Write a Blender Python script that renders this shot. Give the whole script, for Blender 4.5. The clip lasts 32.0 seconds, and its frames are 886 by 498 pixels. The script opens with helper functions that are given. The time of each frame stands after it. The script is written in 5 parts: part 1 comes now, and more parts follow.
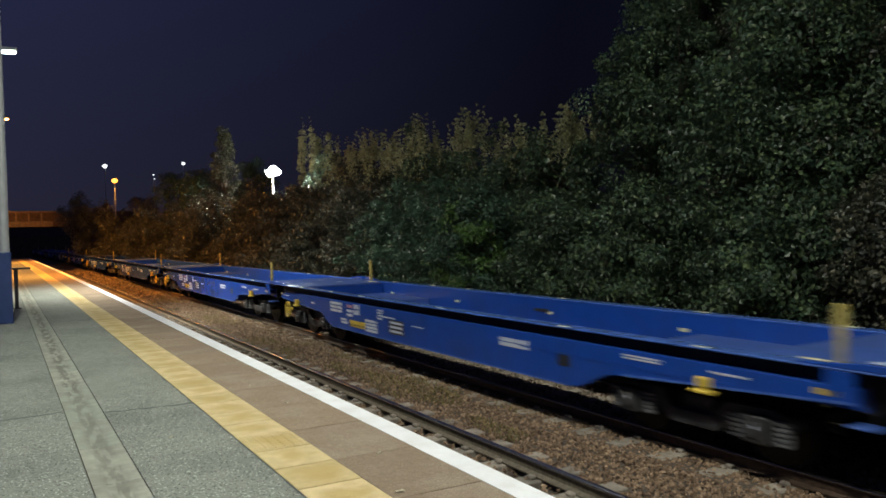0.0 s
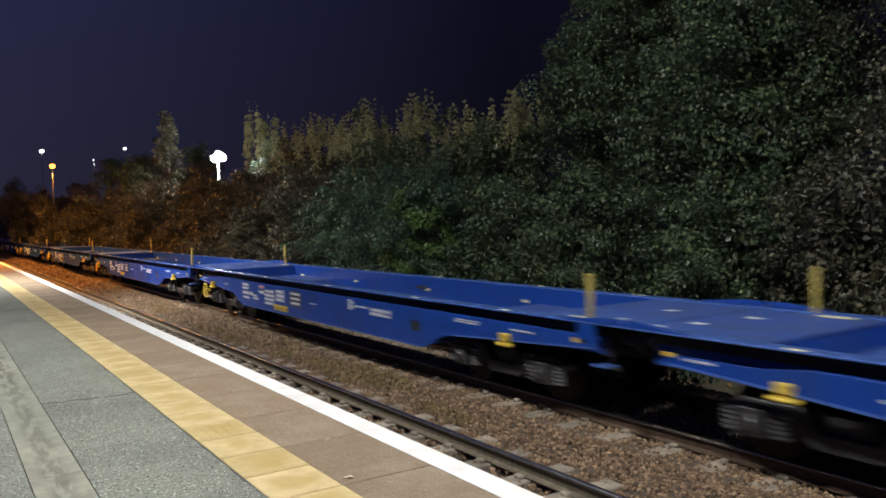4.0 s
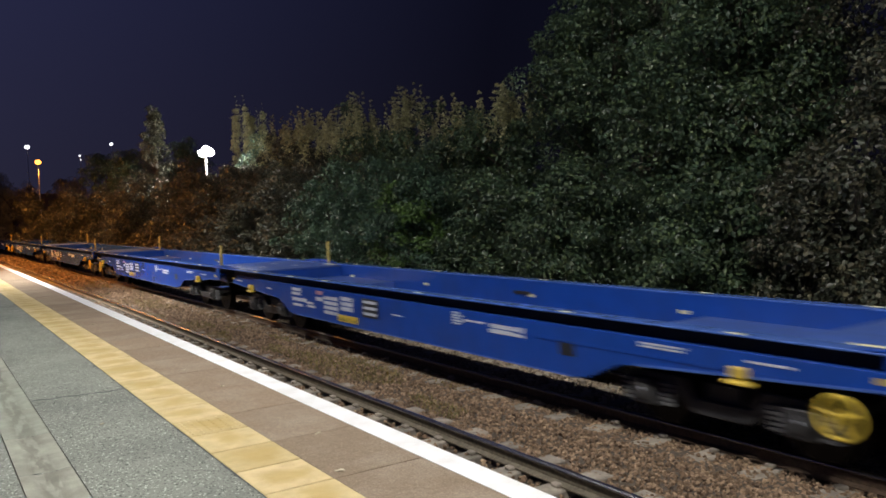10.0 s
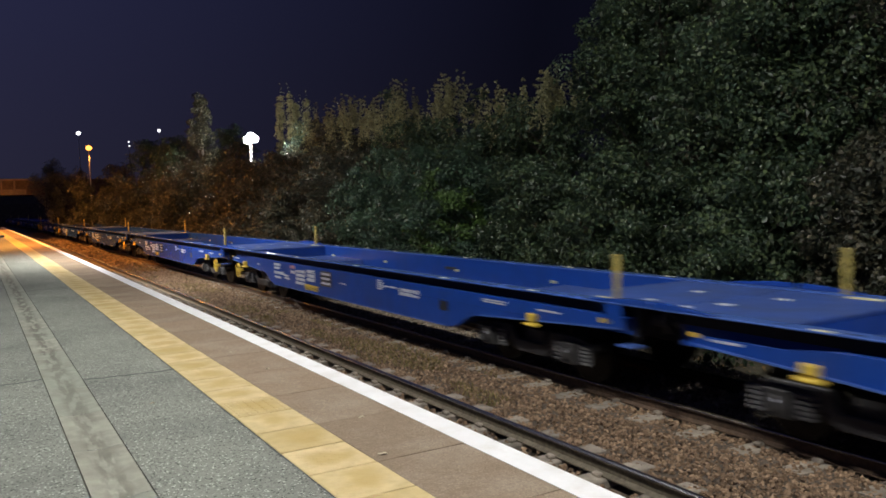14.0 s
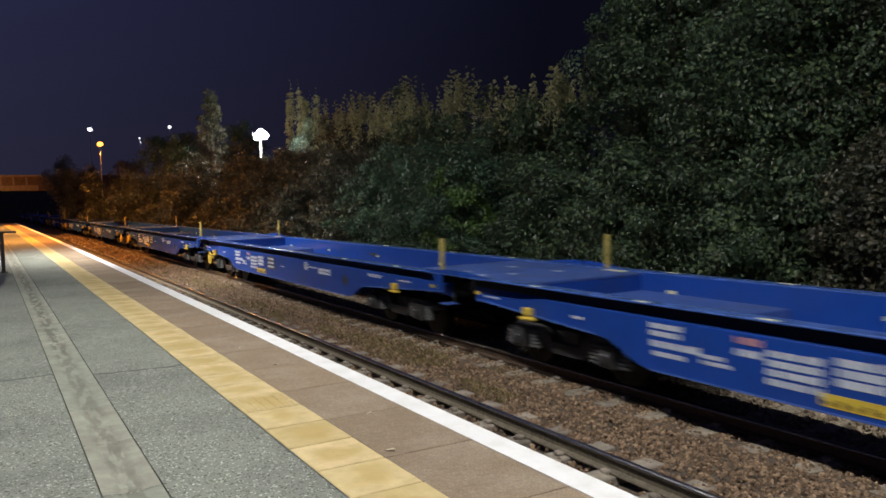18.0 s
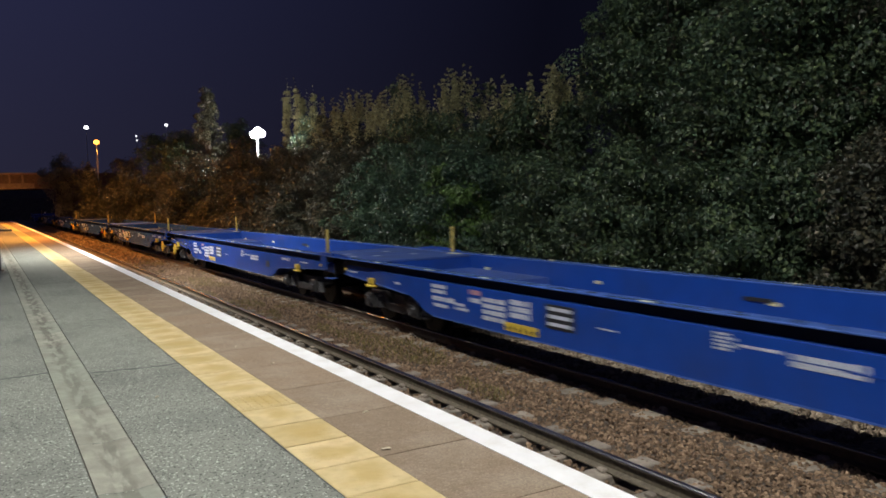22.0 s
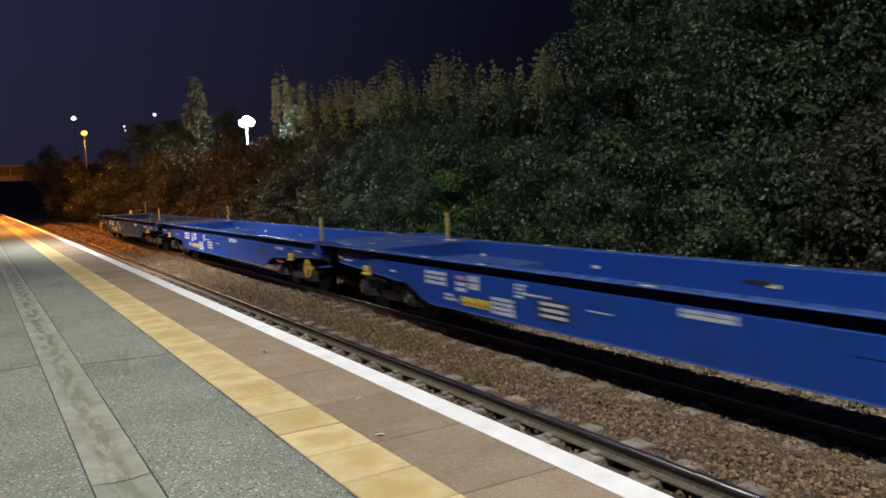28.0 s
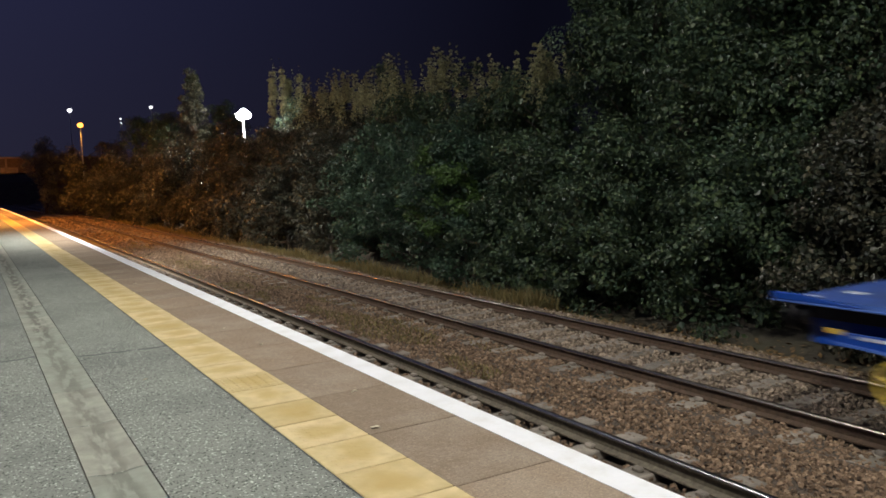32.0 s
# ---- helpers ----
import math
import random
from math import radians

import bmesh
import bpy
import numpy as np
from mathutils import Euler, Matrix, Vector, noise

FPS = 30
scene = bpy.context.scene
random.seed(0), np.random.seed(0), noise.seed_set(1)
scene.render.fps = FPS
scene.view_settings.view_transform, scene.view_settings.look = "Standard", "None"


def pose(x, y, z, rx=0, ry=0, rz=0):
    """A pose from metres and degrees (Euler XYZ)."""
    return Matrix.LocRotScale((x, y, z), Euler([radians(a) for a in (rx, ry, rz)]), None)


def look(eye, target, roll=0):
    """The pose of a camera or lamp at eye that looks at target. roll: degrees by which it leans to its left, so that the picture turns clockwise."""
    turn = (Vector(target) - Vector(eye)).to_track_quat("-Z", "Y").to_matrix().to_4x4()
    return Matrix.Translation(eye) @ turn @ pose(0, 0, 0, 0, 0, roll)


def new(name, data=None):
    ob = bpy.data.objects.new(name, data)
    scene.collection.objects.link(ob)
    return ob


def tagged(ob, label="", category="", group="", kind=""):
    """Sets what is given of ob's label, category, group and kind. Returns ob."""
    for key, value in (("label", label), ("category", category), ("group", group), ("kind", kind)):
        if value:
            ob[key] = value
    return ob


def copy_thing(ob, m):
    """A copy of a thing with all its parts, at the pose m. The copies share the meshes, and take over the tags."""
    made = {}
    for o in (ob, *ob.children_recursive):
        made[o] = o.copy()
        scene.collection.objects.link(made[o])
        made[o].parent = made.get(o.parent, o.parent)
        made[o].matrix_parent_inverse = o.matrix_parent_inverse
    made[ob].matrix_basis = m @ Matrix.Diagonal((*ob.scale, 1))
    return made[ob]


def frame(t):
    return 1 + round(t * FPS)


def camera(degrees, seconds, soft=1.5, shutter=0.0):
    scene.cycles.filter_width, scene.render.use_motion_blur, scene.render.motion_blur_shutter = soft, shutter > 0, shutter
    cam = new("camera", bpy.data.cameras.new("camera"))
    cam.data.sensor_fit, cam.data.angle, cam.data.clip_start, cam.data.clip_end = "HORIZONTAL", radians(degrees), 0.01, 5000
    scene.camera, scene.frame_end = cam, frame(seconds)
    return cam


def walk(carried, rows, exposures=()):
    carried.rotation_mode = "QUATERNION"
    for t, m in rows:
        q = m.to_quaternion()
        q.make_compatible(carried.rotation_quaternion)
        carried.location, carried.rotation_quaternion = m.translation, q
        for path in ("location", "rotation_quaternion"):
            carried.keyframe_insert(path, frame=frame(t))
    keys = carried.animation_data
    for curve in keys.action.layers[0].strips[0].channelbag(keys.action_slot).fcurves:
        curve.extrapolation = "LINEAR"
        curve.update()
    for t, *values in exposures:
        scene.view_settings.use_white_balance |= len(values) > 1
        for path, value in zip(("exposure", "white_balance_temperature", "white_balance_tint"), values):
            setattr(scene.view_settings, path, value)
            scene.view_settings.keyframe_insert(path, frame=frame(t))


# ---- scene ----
cam = camera(59.09, 32.0, soft=1.6, shutter=0.45)
walk(cam, [
    (0, pose(-0.0228, -0.0089, 1.5221, 88.739, 1.437, -29.411)),
    (0.5, pose(-0.0177, 0.0005, 1.5187, 88.630, 1.404, -29.999)),
    (1, pose(-0.0132, 0.0063, 1.5148, 88.478, 1.426, -30.708)),
    (1.5, pose(-0.0100, 0.0074, 1.5121, 88.275, 1.501, -31.311)),
    (2, pose(-0.0076, 0.0061, 1.5115, 88.063, 1.474, -31.819)),
    (2.5, pose(-0.0054, 0.0049, 1.5116, 87.970, 1.486, -32.208)),
    (3, pose(-0.0037, 0.0057, 1.5111, 87.908, 1.493, -32.558)),
    (3.5, pose(-0.0024, 0.0070, 1.5098, 87.774, 1.528, -32.874)),
    (5.5, pose(-0.0006, 0.0067, 1.5086, 87.376, 1.715, -33.605)),
    (6, pose(0.0019, 0.0064, 1.5076, 87.307, 1.751, -33.740)),
    (6.5, pose(0.0040, 0.0071, 1.5063, 87.188, 1.784, -33.824)),
    (7, pose(0.0050, 0.0072, 1.5047, 87.122, 1.836, -33.992)),
    (7.5, pose(0.0059, 0.0066, 1.5039, 87.078, 1.844, -34.123)),
    (8, pose(0.0072, 0.0060, 1.5045, 87.015, 1.876, -34.221)),
    (8.5, pose(0.0076, 0.0049, 1.5056, 87.055, 1.929, -34.230)),
    (9, pose(0.0060, 0.0033, 1.5060, 87.069, 2.019, -34.166)),
    (9.5, pose(0.0021, 0.0017, 1.5058, 87.140, 1.998, -34.112)),
    (10, pose(-0.0033, 0.0007, 1.5062, 87.141, 2.000, -33.910)),
    (10.5, pose(-0.0113, -0.0006, 1.5070, 87.150, 1.965, -33.630)),
    (11, pose(-0.0228, -0.0030, 1.5063, 87.165, 1.950, -33.143)),
    (11.5, pose(-0.0329, -0.0046, 1.5032, 87.076, 1.808, -32.198)),
    (12, pose(-0.0367, -0.0051, 1.4997, 86.928, 1.696, -31.186)),
    (12.5, pose(-0.0360, -0.0064, 1.4981, 86.798, 1.620, -30.994)),
    (13, pose(-0.0332, -0.0051, 1.4983, 86.675, 1.625, -30.891)),
    (13.5, pose(-0.0292, 0.0008, 1.4994, 86.503, 1.545, -30.908)),
    (14, pose(-0.0258, 0.0070, 1.4999, 86.348, 1.532, -30.900)),
    (14.5, pose(-0.0230, 0.0105, 1.4996, 86.330, 1.481, -30.821)),
    (16.5, pose(-0.0210, 0.0111, 1.4992, 86.110, 1.442, -30.294)),
    (17, pose(-0.0200, 0.0099, 1.4989, 86.122, 1.451, -30.179)),
    (17.5, pose(-0.0188, 0.0092, 1.4981, 86.110, 1.424, -30.125)),
    (18, pose(-0.0177, 0.0097, 1.4974, 86.118, 1.431, -30.203)),
    (18.5, pose(-0.0170, 0.0103, 1.4974, 86.127, 1.362, -30.193)),
    (19, pose(-0.0160, 0.0108, 1.4977, 86.128, 1.349, -30.183)),
    (19.5, pose(-0.0153, 0.0109, 1.4979, 86.111, 1.296, -30.083)),
    (20, pose(-0.0151, 0.0105, 1.4985, 85.991, 1.274, -30.161)),
    (20.5, pose(-0.0142, 0.0097, 1.4993, 85.998, 1.376, -30.195)),
    (21, pose(-0.0130, 0.0091, 1.4990, 86.042, 1.463, -30.264)),
    (21.5, pose(-0.0118, 0.0099, 1.4980, 86.044, 1.470, -30.320)),
    (22, pose(-0.0097, 0.0123, 1.4979, 86.000, 1.374, -30.417)),
    (22.5, pose(-0.0064, 0.0151, 1.4987, 85.943, 1.352, -30.405)),
    (23, pose(-0.0040, 0.0167, 1.5000, 85.943, 1.365, -30.567)),
    (23.5, pose(-0.0039, 0.0162, 1.5005, 86.115, 1.358, -30.580)),
    (24, pose(-0.0047, 0.0140, 1.4990, 86.183, 1.442, -30.645)),
    (24.5, pose(-0.0046, 0.0117, 1.4964, 86.043, 1.536, -30.743)),
    (25, pose(-0.0037, 0.0099, 1.4945, 85.735, 1.762, -30.721)),
    (25.5, pose(-0.0031, 0.0085, 1.4934, 85.591, 1.869, -30.682)),
    (27.5, pose(-0.0025, 0.0079, 1.4926, 85.061, 2.077, -30.926)),
    (28, pose(-0.0013, 0.0079, 1.4918, 84.997, 2.152, -31.062)),
    (28.5, pose(0.0004, 0.0080, 1.4905, 84.930, 2.204, -31.190)),
    (29, pose(0.0016, 0.0083, 1.4890, 84.868, 2.130, -31.279)),
    (29.5, pose(0.0020, 0.0091, 1.4876, 84.797, 2.067, -31.323)),
    (30, pose(0.0020, 0.0090, 1.4866, 84.787, 2.069, -31.320)),
    (30.5, pose(0.0016, 0.0071, 1.4865, 84.669, 2.028, -31.354)),
    (31, pose(0.0006, 0.0049, 1.4871, 84.602, 1.964, -31.320)),
    (31.5, pose(0.0000, 0.0027, 1.4877, 84.522, 1.966, -31.289)),
    (32, pose(0.0000, -0.0000, 1.4880, 84.540, 1.935, -31.285)),
], exposures=[(0, 0.02, 6500, 4), (0.8, 0.15, 6500, 7), (2.5, 0.25, 6500, 11), (7, 0.3, 6500, 13), (10.5, 0.22, 6500, 13), (12, 0.1, 6500, 13), (20, 0.12, 6500, 12), (28, 0.04, 6500, 12), (32, 0.02, 6500, 12)])

# ---- the plan: platform surface is z = 0, the line runs along y and bends gently to the left ----
RAIL_Z = -0.94
BEND, BEND_FROM = 0.0001766, 4.0
NEAR_C, FAR_C = 4.117, 7.600          # centres of the two tracks
GAUGE = 0.752                         # rail centre from track centre
WAGON_L, PITCH = 16.06, 16.723


def bend(y):
    return -BEND / 2 * max(0.0, y - BEND_FROM) ** 2


def slope(y):
    return -BEND * max(0.0, y - BEND_FROM)


# ---- night sky and lamps ----
world = bpy.data.worlds.new("night_sky")
scene.world = world
world.use_nodes = True
wn, wl = world.node_tree.nodes, world.node_tree.links
wbg = wn["Background"]
wtc = wn.new("ShaderNodeTexCoord")
wsep = wn.new("ShaderNodeSeparateXYZ")
wramp = wn.new("ShaderNodeValToRGB")
wl.new(wtc.outputs["Generated"], wsep.inputs[0])
wl.new(wsep.outputs["Z"], wramp.inputs[0])
wl.new(wramp.outputs[0], wbg.inputs["Color"])
wramp.color_ramp.elements[0].position = 0.0
wramp.color_ramp.elements[0].color = (0.0088, 0.0084, 0.0165, 1)
wramp.color_ramp.elements[1].position = 0.45
wramp.color_ramp.elements[1].color = (0.0082, 0.0100, 0.0310, 1)
wside = wn.new("ShaderNodeMapRange")
wl.new(wsep.outputs["X"], wside.inputs["Value"])
wside.inputs["From Min"].default_value, wside.inputs["From Max"].default_value = -0.15, 0.60
wside.inputs["To Min"].default_value, wside.inputs["To Max"].default_value = 2.4, 0.34
wl.new(wside.outputs[0], wbg.inputs["Strength"])


def lamp(name, place, target, watts, colour, size=0.4, spread=170):
    data = bpy.data.lights.new(name, "AREA")
    data.shape, data.size, data.energy, data.color = "DISK", size, watts, colour
    data.spread = radians(spread)
    ob = new(name, data)
    ob.matrix_world = look(place, target)
    return ob


COOL = (1.0, 0.985, 0.885)
SODIUM = (1.0, 0.38, 0.06)
# platform lamps: heads on the posts built below (those behind the camera light the platform in the same way)
# (along the line, across it, colour, watts, height of the head)
# the last lamp is unseen: added to brighten the bridge, and aimed at it
PLATFORM_LAMPS = [(-28.5, -0.9, COOL, 1600, 11.5), (-15.0, -0.9, COOL, 1680, 11.5), (-2.5, -0.9, COOL, 1520, 11.5), (9.6, -0.9, COOL, 1280, 11.5), (25.4, -0.02, COOL, 980, 6.95), (39.2, -0.05, SODIUM, 2100, 6.95), (53.0, -0.05, SODIUM, 2100, 6.95), (66.0, -0.05, SODIUM, 1900, 6.95), (79.5, -2.6, SODIUM, 180, 6.95)]
for ly, lx, lc, lw, lh in PLATFORM_LAMPS:
    lamp("platform_lamp_light", (lx + 0.35 + bend(ly), ly, lh - 0.08), (lx + (6.2 if ly < 15 else 5.5 if ly < 30 else 4.5) + bend(ly), ly + (10.5 if ly > 75 else 0.0), 3.4 if ly > 75 else 0.0), lw, lc, 0.42, (152 if lc == SODIUM else 112 if 20 < ly < 30 else 166) if ly < 60 else 145 if ly < 75 else 72)
flood = bpy.data.lights.new("flood_light", "POINT")
flood.energy, flood.color, flood.shadow_soft_size = 2800, (1.0, 0.97, 0.90), 0.3
new("flood_light", flood).location = (15.9, 50.7, 6.0)
lamp("street_light", (9.3, 79.7, 6.55), (9.0, 78.0, 0.0), 60, SODIUM, 0.5)


# ---- materials ----
def mat(name, colour, rough=0.6, metal=0.0, var=0.15, scale=8.0, bump=0.0, bscale=60.0, dirt=None, dirt_amount=0.0, dscale=1.5, spec=0.5, per="", hues=None):
    """Procedural surface: base colour varied at two scales, optional dirt of a shape of its own, fine relief."""
    m = bpy.data.materials.new(name)
    m.use_nodes = True
    n, l = m.node_tree.nodes, m.node_tree.links
    b = n["Principled BSDF"]
    tc = n.new("ShaderNodeTexCoord")
    geo = n.new("ShaderNodeNewGeometry")
    where = tc.outputs["Object"]
    if per == "object":
        info = n.new("ShaderNodeObjectInfo")
        shift = n.new("ShaderNodeVectorMath")
        shift.operation = "MULTIPLY_ADD"
        comb = n.new("ShaderNodeCombineXYZ")
        l.new(info.outputs["Random"], comb.inputs[0])
        l.new(info.outputs["Random"], comb.inputs[1])
        l.new(comb.outputs[0], shift.inputs[0])
        shift.inputs[1].default_value = (37.0, 91.0, 0.0)
        l.new(where, shift.inputs[2])
        where = shift.outputs[0]
    n1 = n.new("ShaderNodeTexNoise")
    n1.inputs["Scale"].default_value, n1.inputs["Detail"].default_value = scale, 6
    l.new(where, n1.inputs["Vector"])
    ramp = n.new("ShaderNodeValToRGB")
    lo = [c * (1 - var) for c in colour]
    hi = [min(1, c * (1 + var)) for c in colour]
    ramp.color_ramp.elements[0].position, ramp.color_ramp.elements[0].color = 0.32, (*lo, 1)
    ramp.color_ramp.elements[1].position, ramp.color_ramp.elements[1].color = 0.68, (*hi, 1)
    l.new(n1.outputs["Fac"], ramp.inputs[0])
    out = ramp.outputs[0]
    if per:
        hr = n.new("ShaderNodeValToRGB")
        hr.color_ramp.interpolation = "LINEAR"
        els = hr.color_ramp.elements
        while len(els) < len(hues):
            els.new(0.5)
        for i, h in enumerate(hues):
            els[i].position, els[i].color = i / (len(hues) - 1), (*h, 1)
        if per == "island":
            l.new(geo.outputs["Random Per Island"], hr.inputs[0])
        else:
            oi = n.new("ShaderNodeObjectInfo")
            l.new(oi.outputs["Random"], hr.inputs[0])
        mx = n.new("ShaderNodeMix")
        mx.data_type, mx.blend_type = "RGBA", "MULTIPLY"
        mx.inputs["Factor"].default_value = 1.0
        l.new(out, mx.inputs["A"])
        l.new(hr.outputs[0], mx.inputs["B"])
        out = mx.outputs["Result"]
    if dirt:
        n2 = n.new("ShaderNodeTexNoise")
        n2.inputs["Scale"].default_value, n2.inputs["Detail"].default_value, n2.inputs["Roughness"].default_value = dscale, 8, 0.65
        l.new(where, n2.inputs["Vector"])
        r2 = n.new("ShaderNodeMapRange")
        r2.inputs["From Min"].default_value, r2.inputs["From Max"].default_value = 0.45, 0.68
        r2.inputs["To Max"].default_value = dirt_amount
        l.new(n2.outputs["Fac"], r2.inputs["Value"])
        mx = n.new("ShaderNodeMix")
        mx.data_type = "RGBA"
        l.new(r2.outputs[0], mx.inputs["Factor"])
        l.new(out, mx.inputs["A"])
        mx.inputs["B"].default_value = (*dirt, 1)
        out = mx.outputs["Result"]
    l.new(out, b.inputs["Base Color"])
    b.inputs["Roughness"].default_value, b.inputs["Metallic"].default_value = rough, metal
    b.inputs["Specular IOR Level"].default_value = spec
    if bump:
        n3 = n.new("ShaderNodeTexNoise")
        n3.inputs["Scale"].default_value, n3.inputs["Detail"].default_value = bscale, 4
        l.new(tc.outputs["Object"], n3.inputs["Vector"])
        bp = n.new("ShaderNodeBump")
        bp.inputs["Strength"].default_value, bp.inputs["Distance"].default_value = bump, 0.02
        l.new(n3.outputs["Fac"], bp.inputs["Height"])
        l.new(bp.outputs[0], b.inputs["Normal"])
    return m


def glow(name, colour, strength):
    m = bpy.data.materials.new(name)
    m.use_nodes = True
    b = m.node_tree.nodes["Principled BSDF"]
    b.inputs["Base Color"].default_value = (0.8, 0.8, 0.8, 1)
    b.inputs["Emission Color"].default_value = (*colour, 1)
    b.inputs["Emission Strength"].default_value = strength
    return m


def aggregate(m, scale, lo, hi):
    """Mixes the single stones of an asphalt surface into its base colour."""
    n, l = m.node_tree.nodes, m.node_tree.links
    b = n["Principled BSDF"]
    old = b.inputs["Base Color"].links[0].from_socket
    tc = n.new("ShaderNodeTexCoord")
    vo = n.new("ShaderNodeTexVoronoi")
    vo.inputs["Scale"].default_value = scale
    l.new(tc.outputs["Object"], vo.inputs["Vector"])
    sp = n.new("ShaderNodeSeparateXYZ")
    l.new(vo.outputs["Color"], sp.inputs[0])
    r = n.new("ShaderNodeValToRGB")
    r.color_ramp.interpolation = "CONSTANT"
    els = r.color_ramp.elements
    els[0].color, els[1].position, els[1].color = (lo, lo, lo, 1), 0.09, (0.90, 0.90, 0.90, 1)
    for at, v in ((0.35, 1.0), (0.75, 1.06), (0.88, 1.2), (0.95, hi)):
        els.new(at).color = (v, v, v, 1)
    l.new(sp.outputs["X"], r.inputs[0])
    mx = n.new("ShaderNodeMix")
    mx.data_type, mx.blend_type = "RGBA", "MULTIPLY"
    mx.inputs["Factor"].default_value = 1.0
    l.new(old, mx.inputs["A"])
    l.new(r.outputs[0], mx.inputs["B"])
    l.new(mx.outputs["Result"], b.inputs["Base Color"])


M_ASPHALT = mat("worn_asphalt", (0.240, 0.256, 0.230), 0.92, var=0.10, scale=55, bump=0.3, bscale=130, dirt=(0.165, 0.176, 0.163), dirt_amount=0.85, dscale=0.8, spec=0.25)
aggregate(M_ASPHALT, 105, 0.36, 2.3)
M_DRAIN = mat("channel_concrete", (0.325, 0.328, 0.280), 0.85, var=0.12, scale=9, bump=0.25, bscale=80, dirt=(0.20, 0.20, 0.17), dirt_amount=0.75, dscale=2.6, spec=0.3, per="object", hues=[(0.86, 0.92, 0.92), (1.05, 1.05, 1.05)])
def silt(m):
    """A broken dark line of silt along the middle of the channel."""
    n, l = m.node_tree.nodes, m.node_tree.links
    b = n["Principled BSDF"]
    old = b.inputs["Base Color"].links[0].from_socket
    tc = n.new("ShaderNodeTexCoord")
    geo = n.new("ShaderNodeNewGeometry")
    sp = n.new("ShaderNodeSeparateXYZ")
    l.new(tc.outputs["Object"], sp.inputs[0])
    ab = n.new("ShaderNodeMath")
    ab.operation = "ABSOLUTE"
    l.new(sp.outputs["X"], ab.inputs[0])
    mr = n.new("ShaderNodeMapRange")
    mr.interpolation_type = "SMOOTHSTEP"
    mr.inputs["From Min"].default_value, mr.inputs["From Max"].default_value = 0.105, 0.030
    l.new(ab.outputs[0], mr.inputs["Value"])
    no = n.new("ShaderNodeTexNoise")
    no.inputs["Scale"].default_value, no.inputs["Detail"].default_value = 3.2, 7
    st = n.new("ShaderNodeMapping")
    st.inputs["Scale"].default_value = (5.0, 1.0, 1.0)
    l.new(geo.outputs["Position"], st.inputs["Vector"])
    l.new(st.outputs[0], no.inputs["Vector"])
    m2 = n.new("ShaderNodeMapRange")
    m2.inputs["From Min"].default_value, m2.inputs["From Max"].default_value = 0.43, 0.53
    m2.inputs["To Max"].default_value = 0.72
    l.new(no.outputs["Fac"], m2.inputs["Value"])
    mu = n.new("ShaderNodeMath")
    mu.operation = "MULTIPLY"
    l.new(mr.outputs[0], mu.inputs[0])
    l.new(m2.outputs[0], mu.inputs[1])
    ps = n.new("ShaderNodeSeparateXYZ")
    l.new(geo.outputs["Position"], ps.inputs[0])
    m3 = n.new("ShaderNodeMapRange")
    m3.inputs["From Min"].default_value, m3.inputs["From Max"].default_value = 8.4, 8.9
    m3.inputs["To Min"].default_value = 0.7
    l.new(ps.outputs["Y"], m3.inputs["Value"])
    mu2 = n.new("ShaderNodeMath")
    mu2.operation = "MULTIPLY"
    l.new(mu.outputs[0], mu2.inputs[0])
    l.new(m3.outputs[0], mu2.inputs[1])
    mx = n.new("ShaderNodeMix")
    mx.data_type = "RGBA"
    l.new(mu2.outputs[0], mx.inputs["Factor"])
    l.new(old, mx.inputs["A"])
    mx.inputs["B"].default_value = (0.115, 0.115, 0.097, 1)
    l.new(mx.outputs["Result"], b.inputs["Base Color"])


silt(M_DRAIN)
M_TACTILE = mat("buff_tactile_paving", (0.60, 0.485, 0.265), 0.8, var=0.10, scale=9, bump=0.2, bscale=110, dirt=(0.42, 0.31, 0.12), dirt_amount=0.5, dscale=2.6, spec=0.3,
                per="object", hues=[(0.88, 0.86, 0.80), (1.0, 1.0, 1.0), (1.08, 1.08, 1.12)])


def worn_middle(m, colour, amount):
    """Foot-worn, browned middle of each slab, broken up by noise."""
    n, l = m.node_tree.nodes, m.node_tree.links
    b = n["Principled BSDF"]
    old = b.inputs["Base Color"].links[0].from_socket
    tc = n.new("ShaderNodeTexCoord")
    geo = n.new("ShaderNodeNewGeometry")
    mp = n.new("ShaderNodeMapping")
    mp.inputs["Location"].default_value = (0.0, -1.02, 0.0)
    mp.inputs["Scale"].default_value = (4.6, 4.4, 0.0)
    l.new(tc.outputs["Object"], mp.inputs["Vector"])
    no = n.new("ShaderNodeTexNoise")
    no.inputs["Scale"].default_value, no.inputs["Detail"].default_value = 3.6, 5
    l.new(geo.outputs["Position"], no.inputs["Vector"])
    ln = n.new("ShaderNodeVectorMath")
    ln.operation = "LENGTH"
    l.new(mp.outputs[0], ln.inputs[0])
    ad = n.new("ShaderNodeMath")
    ad.operation = "MULTIPLY_ADD"
    l.new(no.outputs["Fac"], ad.inputs[0])
    ad.inputs[1].default_value = 1.6
    l.new(ln.outputs["Value"], ad.inputs[2])
    mr = n.new("ShaderNodeMapRange")
    mr.interpolation_type = "SMOOTHSTEP"
    mr.inputs["From Min"].default_value, mr.inputs["From Max"].default_value = 1.75, 1.0
    mr.inputs["To Max"].default_value = amount
    l.new(ad.outputs[0], mr.inputs["Value"])
    mx = n.new("ShaderNodeMix")
    mx.data_type = "RGBA"
    l.new(mr.outputs[0], mx.inputs["Factor"])
    l.new(old, mx.inputs["A"])
    mx.inputs["B"].default_value = (*colour, 1)
    l.new(mx.outputs["Result"], b.inputs["Base Color"])


